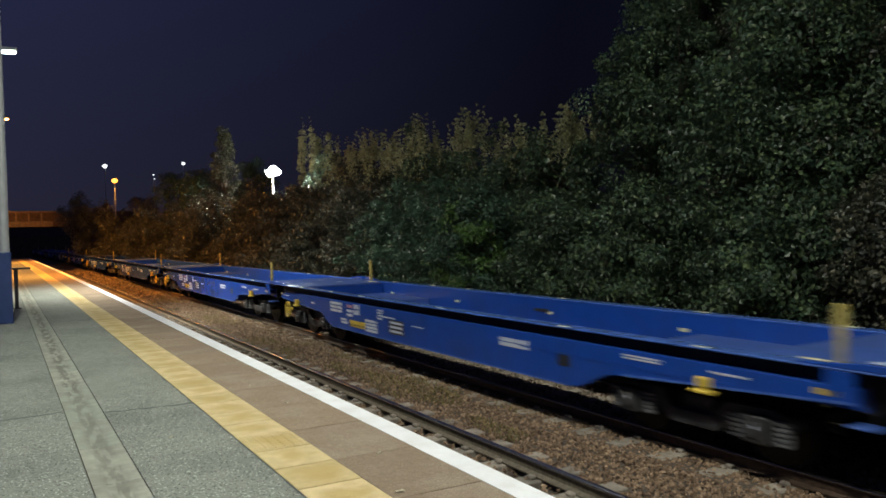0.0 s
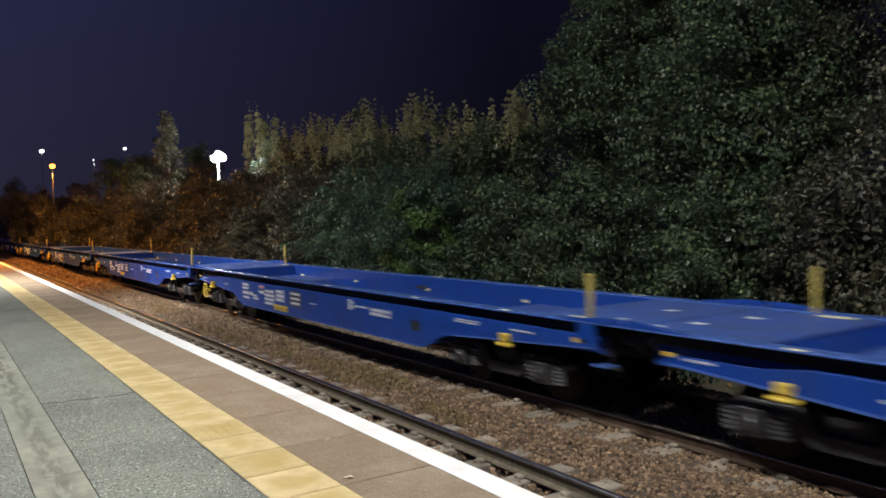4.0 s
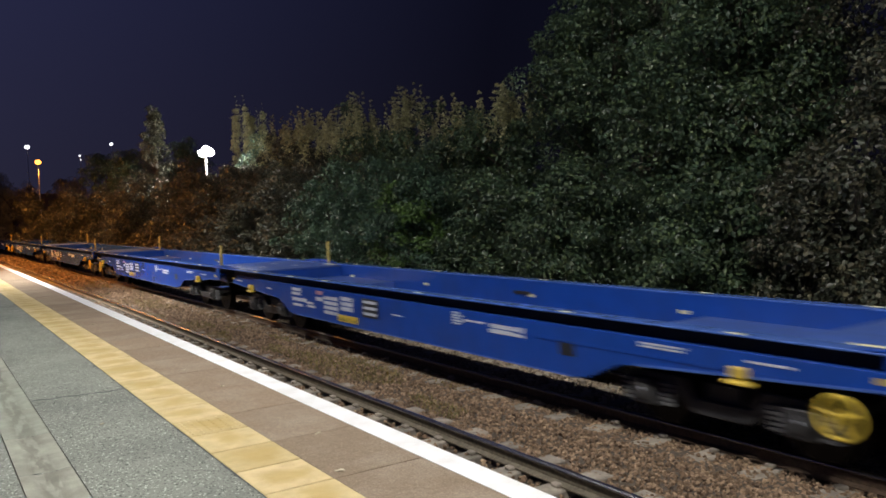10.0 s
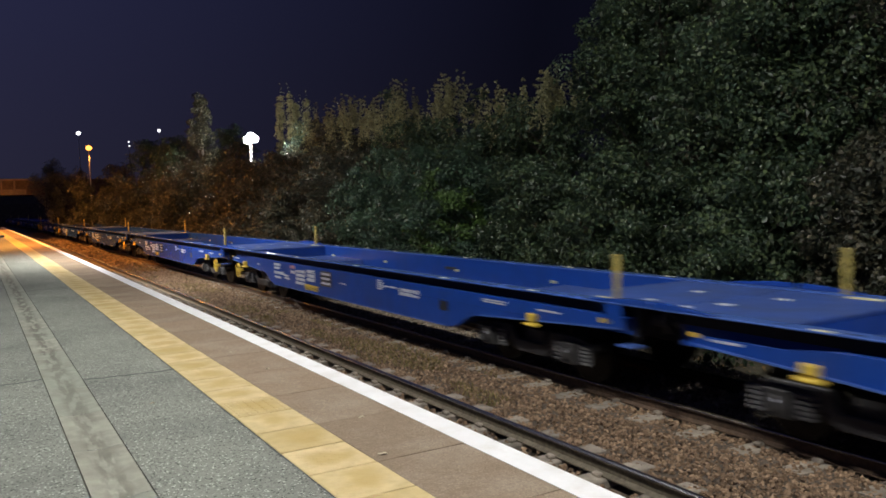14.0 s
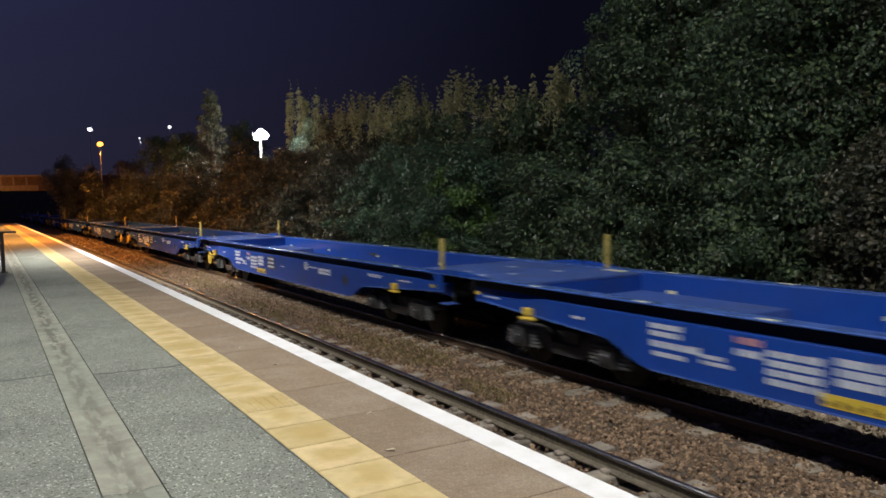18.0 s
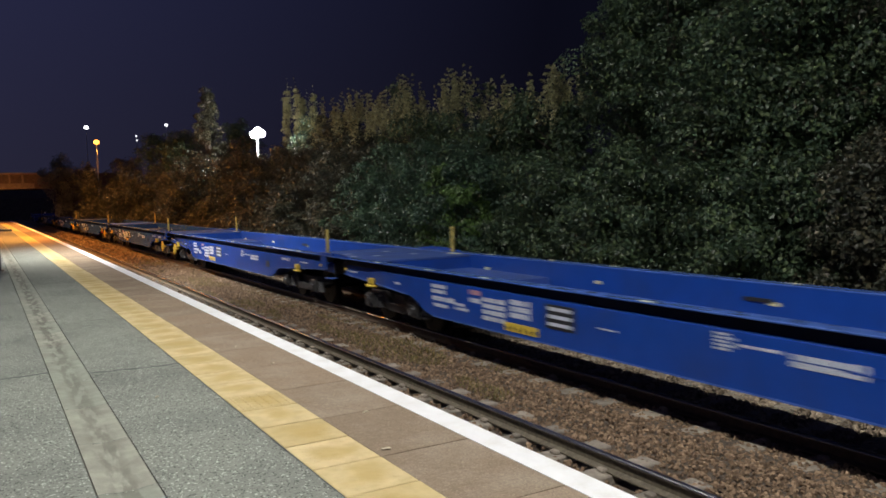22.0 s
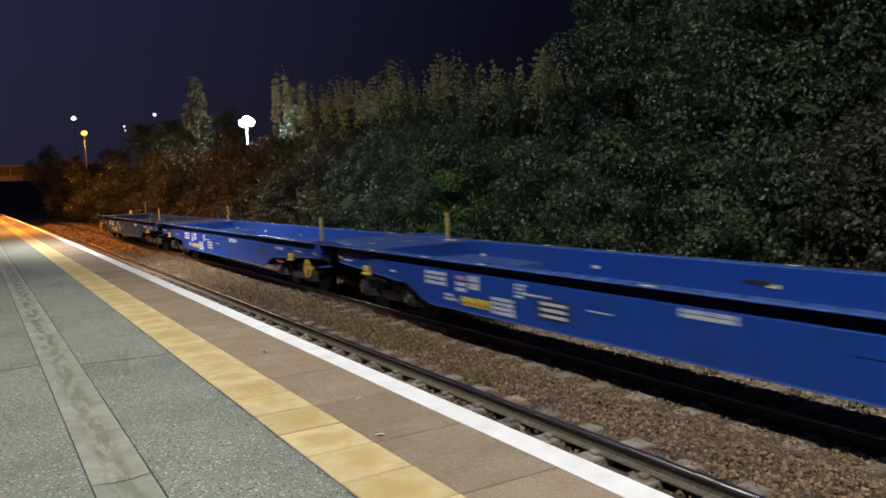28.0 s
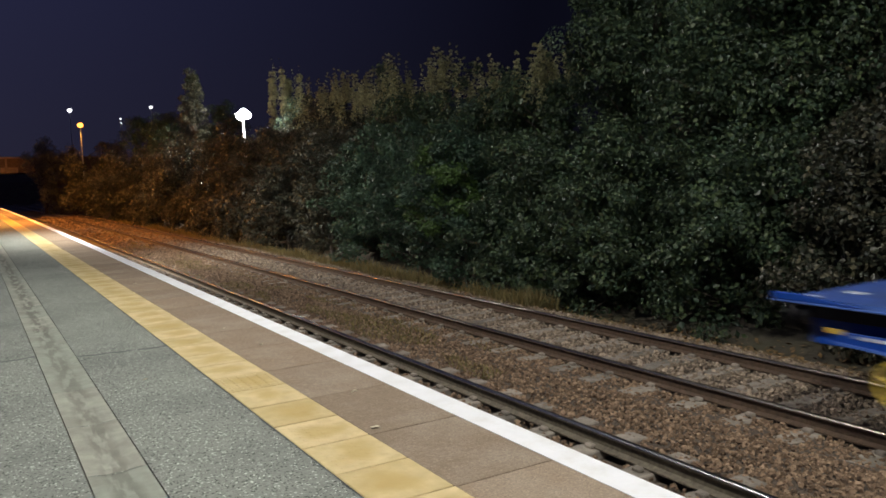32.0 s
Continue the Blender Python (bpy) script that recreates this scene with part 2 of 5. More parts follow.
worn_middle(M_TACTILE, (0.46, 0.33, 0.12), 0.7)


def blister_relief(m):
    """Rows of worn blisters: low round relief, rubbed away here and there."""
    n, l = m.node_tree.nodes, m.node_tree.links
    b = n["Principled BSDF"]
    old = b.inputs["Normal"].links[0].from_socket
    tc = n.new("ShaderNodeTexCoord")
    geo = n.new("ShaderNodeNewGeometry")
    sp = n.new("ShaderNodeSeparateXYZ")
    l.new(tc.outputs["Object"], sp.inputs[0])
    waves = []
    for axis, pitch in (("X", 0.0668), ("Y", 0.0640)):
        f = n.new("ShaderNodeMath")
        f.operation = "MULTIPLY"
        f.inputs[1].default_value = 2 * math.pi / pitch
        l.new(sp.outputs[axis], f.inputs[0])
        w = n.new("ShaderNodeMath")
        w.operation = "COSINE"
        l.new(f.outputs[0], w.inputs[0])
        waves.append(w)
    ad = n.new("ShaderNodeMath")
    ad.operation = "ADD"
    l.new(waves[0].outputs[0], ad.inputs[0])
    l.new(waves[1].outputs[0], ad.inputs[1])
    dot = n.new("ShaderNodeMapRange")
    dot.interpolation_type = "SMOOTHSTEP"
    dot.inputs["From Min"].default_value, dot.inputs["From Max"].default_value = 0.6, 1.5
    l.new(ad.outputs[0], dot.inputs["Value"])
    no = n.new("ShaderNodeTexNoise")
    no.inputs["Scale"].default_value, no.inputs["Detail"].default_value = 1.7, 4
    l.new(geo.outputs["Position"], no.inputs["Vector"])
    worn = n.new("ShaderNodeMapRange")
    worn.inputs["From Min"].default_value, worn.inputs["From Max"].default_value = 0.44, 0.60
    worn.inputs["To Min"].default_value = 0.08
    l.new(no.outputs["Fac"], worn.inputs["Value"])
    mu = n.new("ShaderNodeMath")
    mu.operation = "MULTIPLY"
    l.new(dot.outputs[0], mu.inputs[0])
    l.new(worn.outputs[0], mu.inputs[1])
    bp = n.new("ShaderNodeBump")
    bp.inputs["Strength"].default_value, bp.inputs["Distance"].default_value = 0.9, 0.004
    l.new(mu.outputs[0], bp.inputs["Height"])
    l.new(old, bp.inputs["Normal"])
    l.new(bp.outputs[0], b.inputs["Normal"])


blister_relief(M_TACTILE)
M_COPING = mat("brown_coping", (0.268, 0.203, 0.146), 0.85, var=0.07, scale=22, bump=0.15, bscale=120, dirt=(0.35, 0.29, 0.23), dirt_amount=0.7, dscale=1.3, spec=0.3,
               per="object", hues=[(0.88, 0.88, 0.88), (1.05, 1.03, 1.01)])
aggregate(M_COPING, 120, 0.82, 1.25)
M_WHITE = mat("white_edge_paint", (0.84, 0.85, 0.89), 0.6, var=0.04, scale=10, bump=0.1, bscale=70, dirt=(0.55, 0.53, 0.50), dirt_amount=0.45, dscale=5, spec=0.35)
M_WALLC = mat("platform_face_concrete", (0.22, 0.21, 0.19), 0.9, var=0.2, scale=6, bump=0.4, bscale=40)
M_RAIL_SIDE = mat("rusty_rail", (0.078, 0.050, 0.033), 0.75, metal=0.2, var=0.3, scale=20, bump=0.3, bscale=90)
M_RAIL_NEAR = mat("dark_rail_side", (0.115, 0.098, 0.072), 0.65, metal=0.2, var=0.3, scale=20, bump=0.2, bscale=90)
M_RAIL_TOP = mat("polished_rail_head", (0.46, 0.44, 0.41), 0.27, metal=1.0, var=0.12, scale=30)
M_RAIL_DULL = mat("worn_rail_head", (0.36, 0.31, 0.26), 0.26, metal=0.95, var=0.2, scale=20)
M_SLEEPER = mat("weathered_sleeper", (0.25, 0.222, 0.19), 0.9, var=0.3, scale=10, bump=0.5, bscale=50, per="object", hues=[(0.75, 0.75, 0.75), (1.25, 1.22, 1.18)], dirt=(0.10, 0.085, 0.07), dirt_amount=0.7, dscale=3)
M_BED = mat("ballast_bed", (0.075, 0.056, 0.042), 0.95, var=0.4, scale=25, bump=1.0, bscale=30)
M_STONE = mat("ballast_stone", (0.170, 0.118, 0.079), 0.9, var=0.25, scale=30, bump=0.3, bscale=90, per="island", hues=[(0.40, 0.36, 0.33), (0.85, 0.8, 0.74), (1.0, 0.95, 0.9), (1.35, 1.3, 1.25), (1.9, 1.9, 1.85)])
M_STONE_GREY = mat("weathered_ballast_stone", (0.215, 0.172, 0.132), 0.9, var=0.25, scale=30, bump=0.3, bscale=90, per="island", hues=[(0.40, 0.38, 0.36), (0.85, 0.82, 0.78), (1.0, 0.97, 0.93), (1.35, 1.32, 1.28), (1.9, 1.9, 1.85)])
M_SOIL = mat("dark_soil", (0.045, 0.038, 0.028), 0.95, var=0.4, scale=3, bump=1.0, bscale=12, dirt=(0.06, 0.06, 0.03), dirt_amount=0.8, dscale=0.6)
M_GRASS = mat("dry_grass", (0.165, 0.145, 0.07), 0.8, var=0.2, scale=5, per="island", hues=[(0.75, 0.78, 0.6), (1.0, 0.93, 0.8), (1.4, 1.15, 0.85)])
M_LEAF = mat("green_leaf", (0.039, 0.063, 0.041), 0.42, var=0.4, scale=1.6, per="island", hues=[(0.55, 0.62, 0.6), (0.9, 1.0, 0.9), (1.25, 1.2, 0.9), (2.1, 1.8, 1.15)], spec=0.4)
M_LEAF_DARK = mat("dark_green_leaf", (0.042, 0.078, 0.050), 0.45, var=0.4, scale=1.6, per="island", hues=[(0.6, 0.65, 0.7), (1.0, 1.0, 1.0), (1.3, 1.25, 1.0)], spec=0.4)
M_LEAF_LIGHT = mat("light_green_leaf", (0.062, 0.115, 0.030), 0.45, var=0.2, scale=1.2, per="island", hues=[(0.6, 0.7, 0.5), (1.0, 1.0, 0.9), (1.2, 1.2, 1.0)])
M_LEAF_BROWN = mat("autumn_leaf", (0.043, 0.045, 0.036), 0.42, var=0.4, scale=1.6, per="island", hues=[(0.6, 0.7, 0.6), (0.85, 1.0, 0.8), (1.05, 0.95, 0.8), (2.4, 2.1, 1.55)], spec=0.45)
# far paler than the other leaves: lamplight on them is put into the colour
M_LEAF_LAMPLIT = mat("lamplit_olive_leaf", (0.25, 0.25, 0.15), 0.5, var=0.25, scale=1.0, per="island", hues=[(0.6, 0.65, 0.6), (1.0, 1.0, 0.9), (1.5, 1.4, 1.1)], spec=0.5)


def thin_leaf(m, share):
    """Lets part of the light through the leaf blade."""
    n, l = m.node_tree.nodes, m.node_tree.links
    b = n["Principled BSDF"]
    tr = n.new("ShaderNodeBsdfTranslucent")
    l.new(b.inputs["Base Color"].links[0].from_socket, tr.inputs["Color"])
    mx = n.new("ShaderNodeMixShader")
    mx.inputs[0].default_value = share
    l.new(b.outputs[0], mx.inputs[1])
    l.new(tr.outputs[0], mx.inputs[2])
    l.new(mx.outputs[0], n["Material Output"].inputs["Surface"])


for leafy in (M_LEAF, M_LEAF_DARK, M_LEAF_LIGHT, M_LEAF_BROWN, M_LEAF_LAMPLIT, M_GRASS):
    thin_leaf(leafy, 0.3)
M_BARK = mat("bark", (0.045, 0.036, 0.027), 0.9, var=0.35, scale=14, bump=0.8, bscale=35)
M_BLUE = mat("blue_wagon_paint", (0.0085, 0.0485, 0.290), 0.27, var=0.07, scale=3, bump=0.04, bscale=25, dirt=(0.019, 0.044, 0.185), dirt_amount=0.5, dscale=0.9, spec=0.5)
M_BLUE_DARK = mat("blue_deck_paint", (0.035, 0.080, 0.30), 0.55, var=0.15, scale=4, bump=0.1, bscale=40, dirt=(0.05, 0.07, 0.16), dirt_amount=0.8, dscale=1.6)
# paler blue: the bright line of light along the edges is painted in
M_BLUE_HIGHLIGHT = mat("highlit_blue_edge", (0.055, 0.115, 0.38), 0.26, var=0.25, scale=5, dirt=(0.03, 0.08, 0.30), dirt_amount=0.7, dscale=2.2)
# black of the panels and figures; in the recess it stands in for shade
M_BLACK = mat("black_wagon_paint_and_shade", (0.008, 0.009, 0.012), 0.7, var=0.3, scale=8)
M_YELLOW = mat("yellow_paint", (0.58, 0.42, 0.05), 0.5, var=0.12, scale=9, dirt=(0.35, 0.24, 0.05), dirt_amount=0.5, dscale=5)
M_MARK = mat("white_stencil", (0.47, 0.51, 0.60), 0.6, var=0.08, scale=12)
M_MARK_PINK = mat("faded_red_stencil", (0.40, 0.20, 0.24), 0.6, var=0.1, scale=12)
M_MARK_RED = mat("red_paint", (0.42, 0.05, 0.05), 0.5, var=0.1, scale=10)
M_BOGIE = mat("grimy_bogie_steel", (0.036, 0.036, 0.040), 0.55, metal=0.3, var=0.4, scale=9, bump=0.4, bscale=40, dirt=(0.055, 0.052, 0.050), dirt_amount=0.6, dscale=4)
M_TYRE = mat("wheel_steel", (0.022, 0.020, 0.019), 0.45, metal=0.8, var=0.2, scale=12)
M_SPRING = mat("grey_spring", (0.12, 0.122, 0.13), 0.55, var=0.2, scale=16)
M_POST = mat("galvanised_post", (0.48, 0.50, 0.52), 0.5, metal=0.2, var=0.08, scale=6, bump=0.05, bscale=60)
M_NAVY = mat("dark_blue_base_paint", (0.025, 0.05, 0.17), 0.45, var=0.12, scale=6)
M_DARK = mat("dark_metal", (0.04, 0.04, 0.045), 0.5, var=0.2, scale=10)
M_BRIDGE = mat("bridge_steel", (0.22, 0.17, 0.13), 0.8, var=0.25, scale=3, bump=0.3, bscale=20)
M_BRICK = mat("abutment_brick", (0.10, 0.07, 0.055), 0.9, var=0.3, scale=4, bump=0.4, bscale=20)
M_GLOW_COOL = glow("cool_lamp_glass", (0.80, 1.0, 0.86), 30)
M_GLOW_SODIUM = glow("sodium_lamp_glass", (1.0, 0.33, 0.04), 5.0)
M_GLOW_FLOOD = glow("flood_lamp_glass", (1.0, 0.97, 0.93), 60)
M_GLOW_FAR = glow("far_lamp_glass", (0.95, 0.97, 1.0), 2.2)


# ---- mesh helpers ----
def box(bm, x0, x1, y0, y1, z0, z1):
    v = [bm.verts.new((x, y, z)) for z in (z0, z1) for y in (y0, y1) for x in (x0, x1)]
    for f in ((0, 2, 3, 1), (4, 5, 7, 6), (0, 1, 5, 4), (2, 6, 7, 3), (0, 4, 6, 2), (1, 3, 7, 5)):
        bm.faces.new([v[i] for i in f])
    return bm


def rod(bm, a, b, r, seg=10, r2=None):
    a, b = Vector(a), Vector(b)
    r2 = r if r2 is None else r2
    d = (b - a).normalized()
    u = d.orthogonal().normalized()
    w = d.cross(u)
    ring = [[bm.verts.new(p + (u * math.cos(k) + w * math.sin(k)) * q) for k in [2 * math.pi * i / seg for i in range(seg)]] for p, q in ((a, r), (b, r2))]
    for i in range(seg):
        j = (i + 1) % seg
        bm.faces.new((ring[0][i], ring[0][j], ring[1][j], ring[1][i]))
    bm.faces.new(list(reversed(ring[0])))
    bm.faces.new(ring[1])
    return bm


def plate(bm, outline, x0, x1):
    """A plate lying in the y-z plane, from x0 to x1."""
    a = [bm.verts.new((x0, y, z)) for y, z in outline]
    b = [bm.verts.new((x1, y, z)) for y, z in outline]
    k = len(a)
    for i in range(k):
        j = (i + 1) % k
        bm.faces.new((a[i], a[j], b[j], b[i]))
    bm.faces.new(list(reversed(a)))
    bm.faces.new(b)
    return bm


def ring(bm, centre, big, small, seg=20, side=8):
    """A torus whose axis lies along x."""
    cx, cy, cz = centre
    rows = []
    for i in range(seg):
        a = 2 * math.pi * i / seg
        rows.append([bm.verts.new((cx + small * math.sin(b), cy + (big + small * math.cos(b)) * math.cos(a), cz + (big + small * math.cos(b)) * math.sin(a)))
                     for b in [2 * math.pi * k / side for k in range(side)]])
    for i in range(seg):
        for k in range(side):
            bm.faces.new((rows[i][k], rows[(i + 1) % seg][k], rows[(i + 1) % seg][(k + 1) % side], rows[i][(k + 1) % side]))
    return bm


def soften(bm, width=0.008, segments=1):
    bmesh.ops.recalc_face_normals(bm, faces=bm.faces[:])
    edges = [e for e in bm.edges if len(e.link_faces) == 2 and e.calc_face_angle(0) > 0.6]
    bmesh.ops.bevel(bm, geom=edges, offset=width, segments=segments, affect="EDGES", profile=0.7, clamp_overlap=True)
    return bm


def mesh_of(name, bm, material):
    bmesh.ops.recalc_face_normals(bm, faces=bm.faces[:])
    me = bpy.data.meshes.new(name)
    bm.to_mesh(me)
    bm.free()
    me.materials.append(material)
    return me


def part(name, bm, material, parent, label=""):
    ob = new(name, mesh_of(name, bm, material))
    ob.parent = parent
    return tagged(ob, label)


def thing(name, label, category, group="", kind="", place=(0, 0, 0), turn=0.0):
    ob = new(name)
    ob.matrix_basis = pose(*place, 0, 0, turn)
    return tagged(ob, label, category, group, kind)


def raw_mesh(name, verts, faces, material):
    me = bpy.data.meshes.new(name)
    me.from_pydata([tuple(v) for v in verts] if not isinstance(verts, list) else verts, [], faces)
    me.materials.append(material)
    return me


YS = [-40, -25, -12, -4, 0, 4] + list(range(8, 172, 4))


def sweep(name, profile, material, ys=None, closed=True):
    """Draws an x-z profile along the line and its bend."""
    ys = ys or YS
    verts, faces, k = [], [], len(profile)
    for y in ys:
        b = bend(y)
        verts += [(x + b, y, z) for x, z in profile]
    for i in range(len(ys) - 1):
        for j in range(k if closed else k - 1):
            q = (j + 1) % k
            faces.append((i * k + j, i * k + q, (i + 1) * k + q, (i + 1) * k + j))
    if closed:
        faces.append(tuple(range(k)))
        faces.append(tuple(reversed(range((len(ys) - 1) * k, len(ys) * k))))
    me = raw_mesh(name, verts, faces, material)
    bm = bmesh.new()
    bm.from_mesh(me)
    bmesh.ops.recalc_face_normals(bm, faces=bm.faces[:])
    bm.to_mesh(me)
    bm.free()
    return new(name, me)


BM = bmesh.new

# ---- ground, platform, tracks ----
def build_ground():
    verts, faces = [], []
    xs = [-900, -200, -60, -20, 2.0, 9.4, 10.2, 12.5, 16, 24, 60, 200, 900]
    ys = [-900, -200, -60, -20, 0, 10, 20, 30, 45, 60, 80, 100, 140, 200, 400, 900]
    zs = [-1.5, -1.5, -1.5, -1.5, -1.5, -1.60, -1.42, -0.9, -0.6, -0.5, 0, 0, 0]
    for y in ys:
        for x, z in zip(xs, zs):
            verts.append((x + (bend(y) if abs(x) < 30 else 0), y, z + (0.05 * noise.noise((x * 0.3, y * 0.2, 0)) if 10 < x < 30 else 0)))
    k = len(xs)
    for i in range(len(ys) - 1):
        for j in range(k - 1):
            faces.append((i * k + j, i * k + j + 1, (i + 1) * k + j + 1, (i + 1) * k + j))
    tagged(new("ground", raw_mesh("ground", verts, faces, M_SOIL)), "dark bare soil and leaf litter beside the line", "ground", kind="structure")
    prof = [(2.3, -1.9), (2.3, -1.17), (3.0, -1.19), (4.95, -1.18), (5.38, -1.15), (5.6, -1.105), (6.1, -1.095), (6.75, -1.135), (6.9, -1.17), (8.3, -1.17), (8.45, -1.13), (8.9, -1.14), (9.35, -1.20), (9.75, -1.39), (10.15, -1.42), (10.3, -1.9)]
    tagged(sweep("ballast_bed", prof, M_BED), "brown stone ballast bed under the two tracks", "ballast", kind="structure")


PLAT_END = 82.0
PY = [-40, -25, -12, -4, 0, 4] + list(range(8, 82, 4)) + [PLAT_END]


def build_platform():
    base = sweep("platform", [(-6.0, -1.6), (-6.0, 0.0), (0.402, 0.0), (0.402, -0.03), (0.712, -0.03), (0.712, 0.0), (1.467, 0.0), (1.467, -0.06), (2.58, -0.06), (2.58, -1.6)], M_ASPHALT, PY)
    tagged(base, "grey worn asphalt platform surface with fine cracks", "platform", kind="structure")
    face = sweep("platform_face", [(2.582, -1.6), (2.582, -0.08), (2.60, -0.08), (2.60, -1.6)], M_WALLC, PY)
    tagged(face, "concrete wall under the platform edge", "wall", kind="structure")
    line = sweep("edge_line", [(2.473, 0.001), (2.473, 0.0045), (2.652, 0.0045), (2.652, 0.001)], M_WHITE, [-26, -12, -4, 0, 4] + list(range(6, 82, 2)) + [PLAT_END])
    tagged(line, "white painted line along the platform edge", "line", kind="structure")
    # cracks across the asphalt: thin dark grooves laid as tar seams
    for y0, x0, x1, seed in ((7.45, 0.716, 1.462, 1), (7.5, -1.6, 0.398, 2), (16.4, 0.716, 1.462, 3), (16.5, -1.6, 0.398, 4), (25.4, -1.4, 1.462, 5)):
        rnd = random.Random(seed)
        bm = BM()
        k = 14
        a, b = [], []
        for i in range(k + 1):
            x = x0 + (x1 - x0) * i / k
            y = y0 + 0.05 * noise.noise((x * 3, seed * 7.0, 0)) + 0.03 * noise.noise((x * 11, seed * 5.0, 2)) + 0.10 * (x - x0) * (-1) ** seed
            w = 0.014 + 0.016 * rnd.random()
            a.append(bm.verts.new((x + bend(y), y - w, 0.0035)))
            b.append(bm.verts.new((x + bend(y), y + w, 0.0035)))
        for i in range(k):
            bm.faces.new((a[i], a[i + 1], b[i + 1], b[i]))
        ob = new("asphalt_seam", mesh_of("asphalt_seam", bm, M_DARKSEAM))
        tagged(ob, "dark cracked seam across the asphalt", "seam", kind="structure")


def build_long_seams():
    """Ragged dark gap where the asphalt meets the slabs."""
    x0, y0, y1, k = 1.462, 2.0, 14.0, 150
    rnd = random.Random(1)
    bm = BM()
    a, b = [], []
    for i in range(k + 1):
        y = y0 + (y1 - y0) * i / k
        w = max(0.0015, 0.006 + 0.010 * noise.noise((y * 2.1, 5.0, 0)) + rnd.uniform(-0.002, 0.004))
        j = 0.004 * noise.noise((y * 7, 3.0, 4))
        a.append(bm.verts.new((x0 + j - w + bend(y), y, 0.0036)))
        b.append(bm.verts.new((x0 + 0.003 + bend(y), y, 0.0036)))
    for i in range(k):
        bm.faces.new((a[i], b[i], b[i + 1], a[i + 1]))
    tagged(new("asphalt_seam", mesh_of("asphalt_seam", bm, M_DARKSEAM)), "dark ragged gap along the edge of the asphalt", "seam", kind="structure")


M_DARKSEAM = mat("tar_seam", (0.085, 0.09, 0.09), 0.9, var=0.3, scale=30)


def build_drain():
    """A shallow channel of cast concrete pieces let into the asphalt."""
    drain = thing("drain_channel", "pale concrete drainage channel let into the platform", "drain", kind="structure")
    y, i = -26.9, 0
    meshes = []
    for v in range(4):
        bm = BM()
        k = 7
        rows = []
        for s in range(8):
            yy = 0.963 * s / 7
            rows.append([bm.verts.new((-0.1455 + 0.291 * j / (k - 1), yy, -0.011 * math.sin(math.pi * j / (k - 1)) ** 2 + 0.003 * noise.noise((j * 0.7, s * 0.6, v * 9.0)) + 0.002)) for j in range(k)])
        for s in range(7):
            for j in range(k - 1):
                bm.faces.new((rows[s][j], rows[s][j + 1], rows[s + 1][j + 1], rows[s + 1][j]))
        for s in range(7):
            for j in (0, k - 1):
                q = [bm.verts.new((p.co.x, p.co.y, -0.028)) for p in (rows[s][j], rows[s + 1][j])]
                bm.faces.new((rows[s][j], rows[s + 1][j], q[1], q[0]))
        meshes.append(mesh_of("channel_piece", bm, M_DRAIN))
    while y < PLAT_END - 2:
        ob = new("channel_piece", meshes[i % 4])
        ob.parent = drain
        ob.matrix_basis = pose(0.557 + bend(y + 0.5), y, 0, 0, 0, -math.degrees(slope(y)))
        y, i = y + 0.975, i + 1


def rail_profile(c):
    return [(c - 0.07, RAIL_Z - 0.159), (c - 0.07, RAIL_Z - 0.145), (c - 0.012, RAIL_Z - 0.125), (c - 0.010, RAIL_Z - 0.05), (c - 0.035, RAIL_Z - 0.035), (c - 0.034, RAIL_Z - 0.026),
            (c + 0.034, RAIL_Z - 0.026), (c + 0.035, RAIL_Z - 0.035), (c + 0.010, RAIL_Z - 0.05), (c + 0.012, RAIL_Z - 0.125), (c + 0.07, RAIL_Z - 0.145), (c + 0.07, RAIL_Z - 0.159)]


def head_profile(c):
    return [(c - 0.0365, RAIL_Z - 0.029)] + [(c + math.sin(t) * 0.036, RAIL_Z - 0.028 * (1 - math.cos(t))) for t in [(i - 6) * 0.235 for i in range(13)]] + [(c + 0.0365, RAIL_Z - 0.029)]


def build_tracks():
    for name, centre, head, label in (("near_track", NEAR_C, M_RAIL_TOP, "railway track with polished steel rails beside the platform"), ("far_track", FAR_C, M_RAIL_DULL, "railway track with brown rusty rails under the freight train")):
        track = thing(name, label, "railway track", kind="structure")
        for side in (-1, 1):
            r = sweep("rail", rail_profile(centre + side * GAUGE), M_RAIL_NEAR if centre == NEAR_C else M_RAIL_SIDE)
            h = sweep("rail_head", head_profile(centre + side * GAUGE), head)
            for f in h.data.polygons:
                f.use_smooth = True
            r.parent = track
            h.parent = r
        bm = BM()
        box(bm, -1.285, 1.285, -0.125, 0.125, -0.36, -0.165)
        for side in (-1, 1):
            for d in (-1, 1):
                box(bm, side * GAUGE + d * 0.105 - 0.035, side * GAUGE + d * 0.105 + 0.035, -0.05, 0.05, -0.17, -0.125)
        me = mesh_of("sleeper", soften(bm, 0.012), M_SLEEPER)
        first, step, rnd = (7.379, 0.6628, random.Random(5)) if centre == NEAR_C else (5.842, 0.689, random.Random(9))
        for i in range(-34, 115):
            y = first + i * step
            ob = new("sleeper", me)
            ob.parent = track
            ob.matrix_basis = pose(centre + bend(y) + rnd.uniform(-0.03, 0.03), y + rnd.uniform(-0.02, 0.02), RAIL_Z + rnd.uniform(-0.008, 0.004), 0, 0, -math.degrees(slope(y)) + rnd.uniform(-0.8, 0.8))


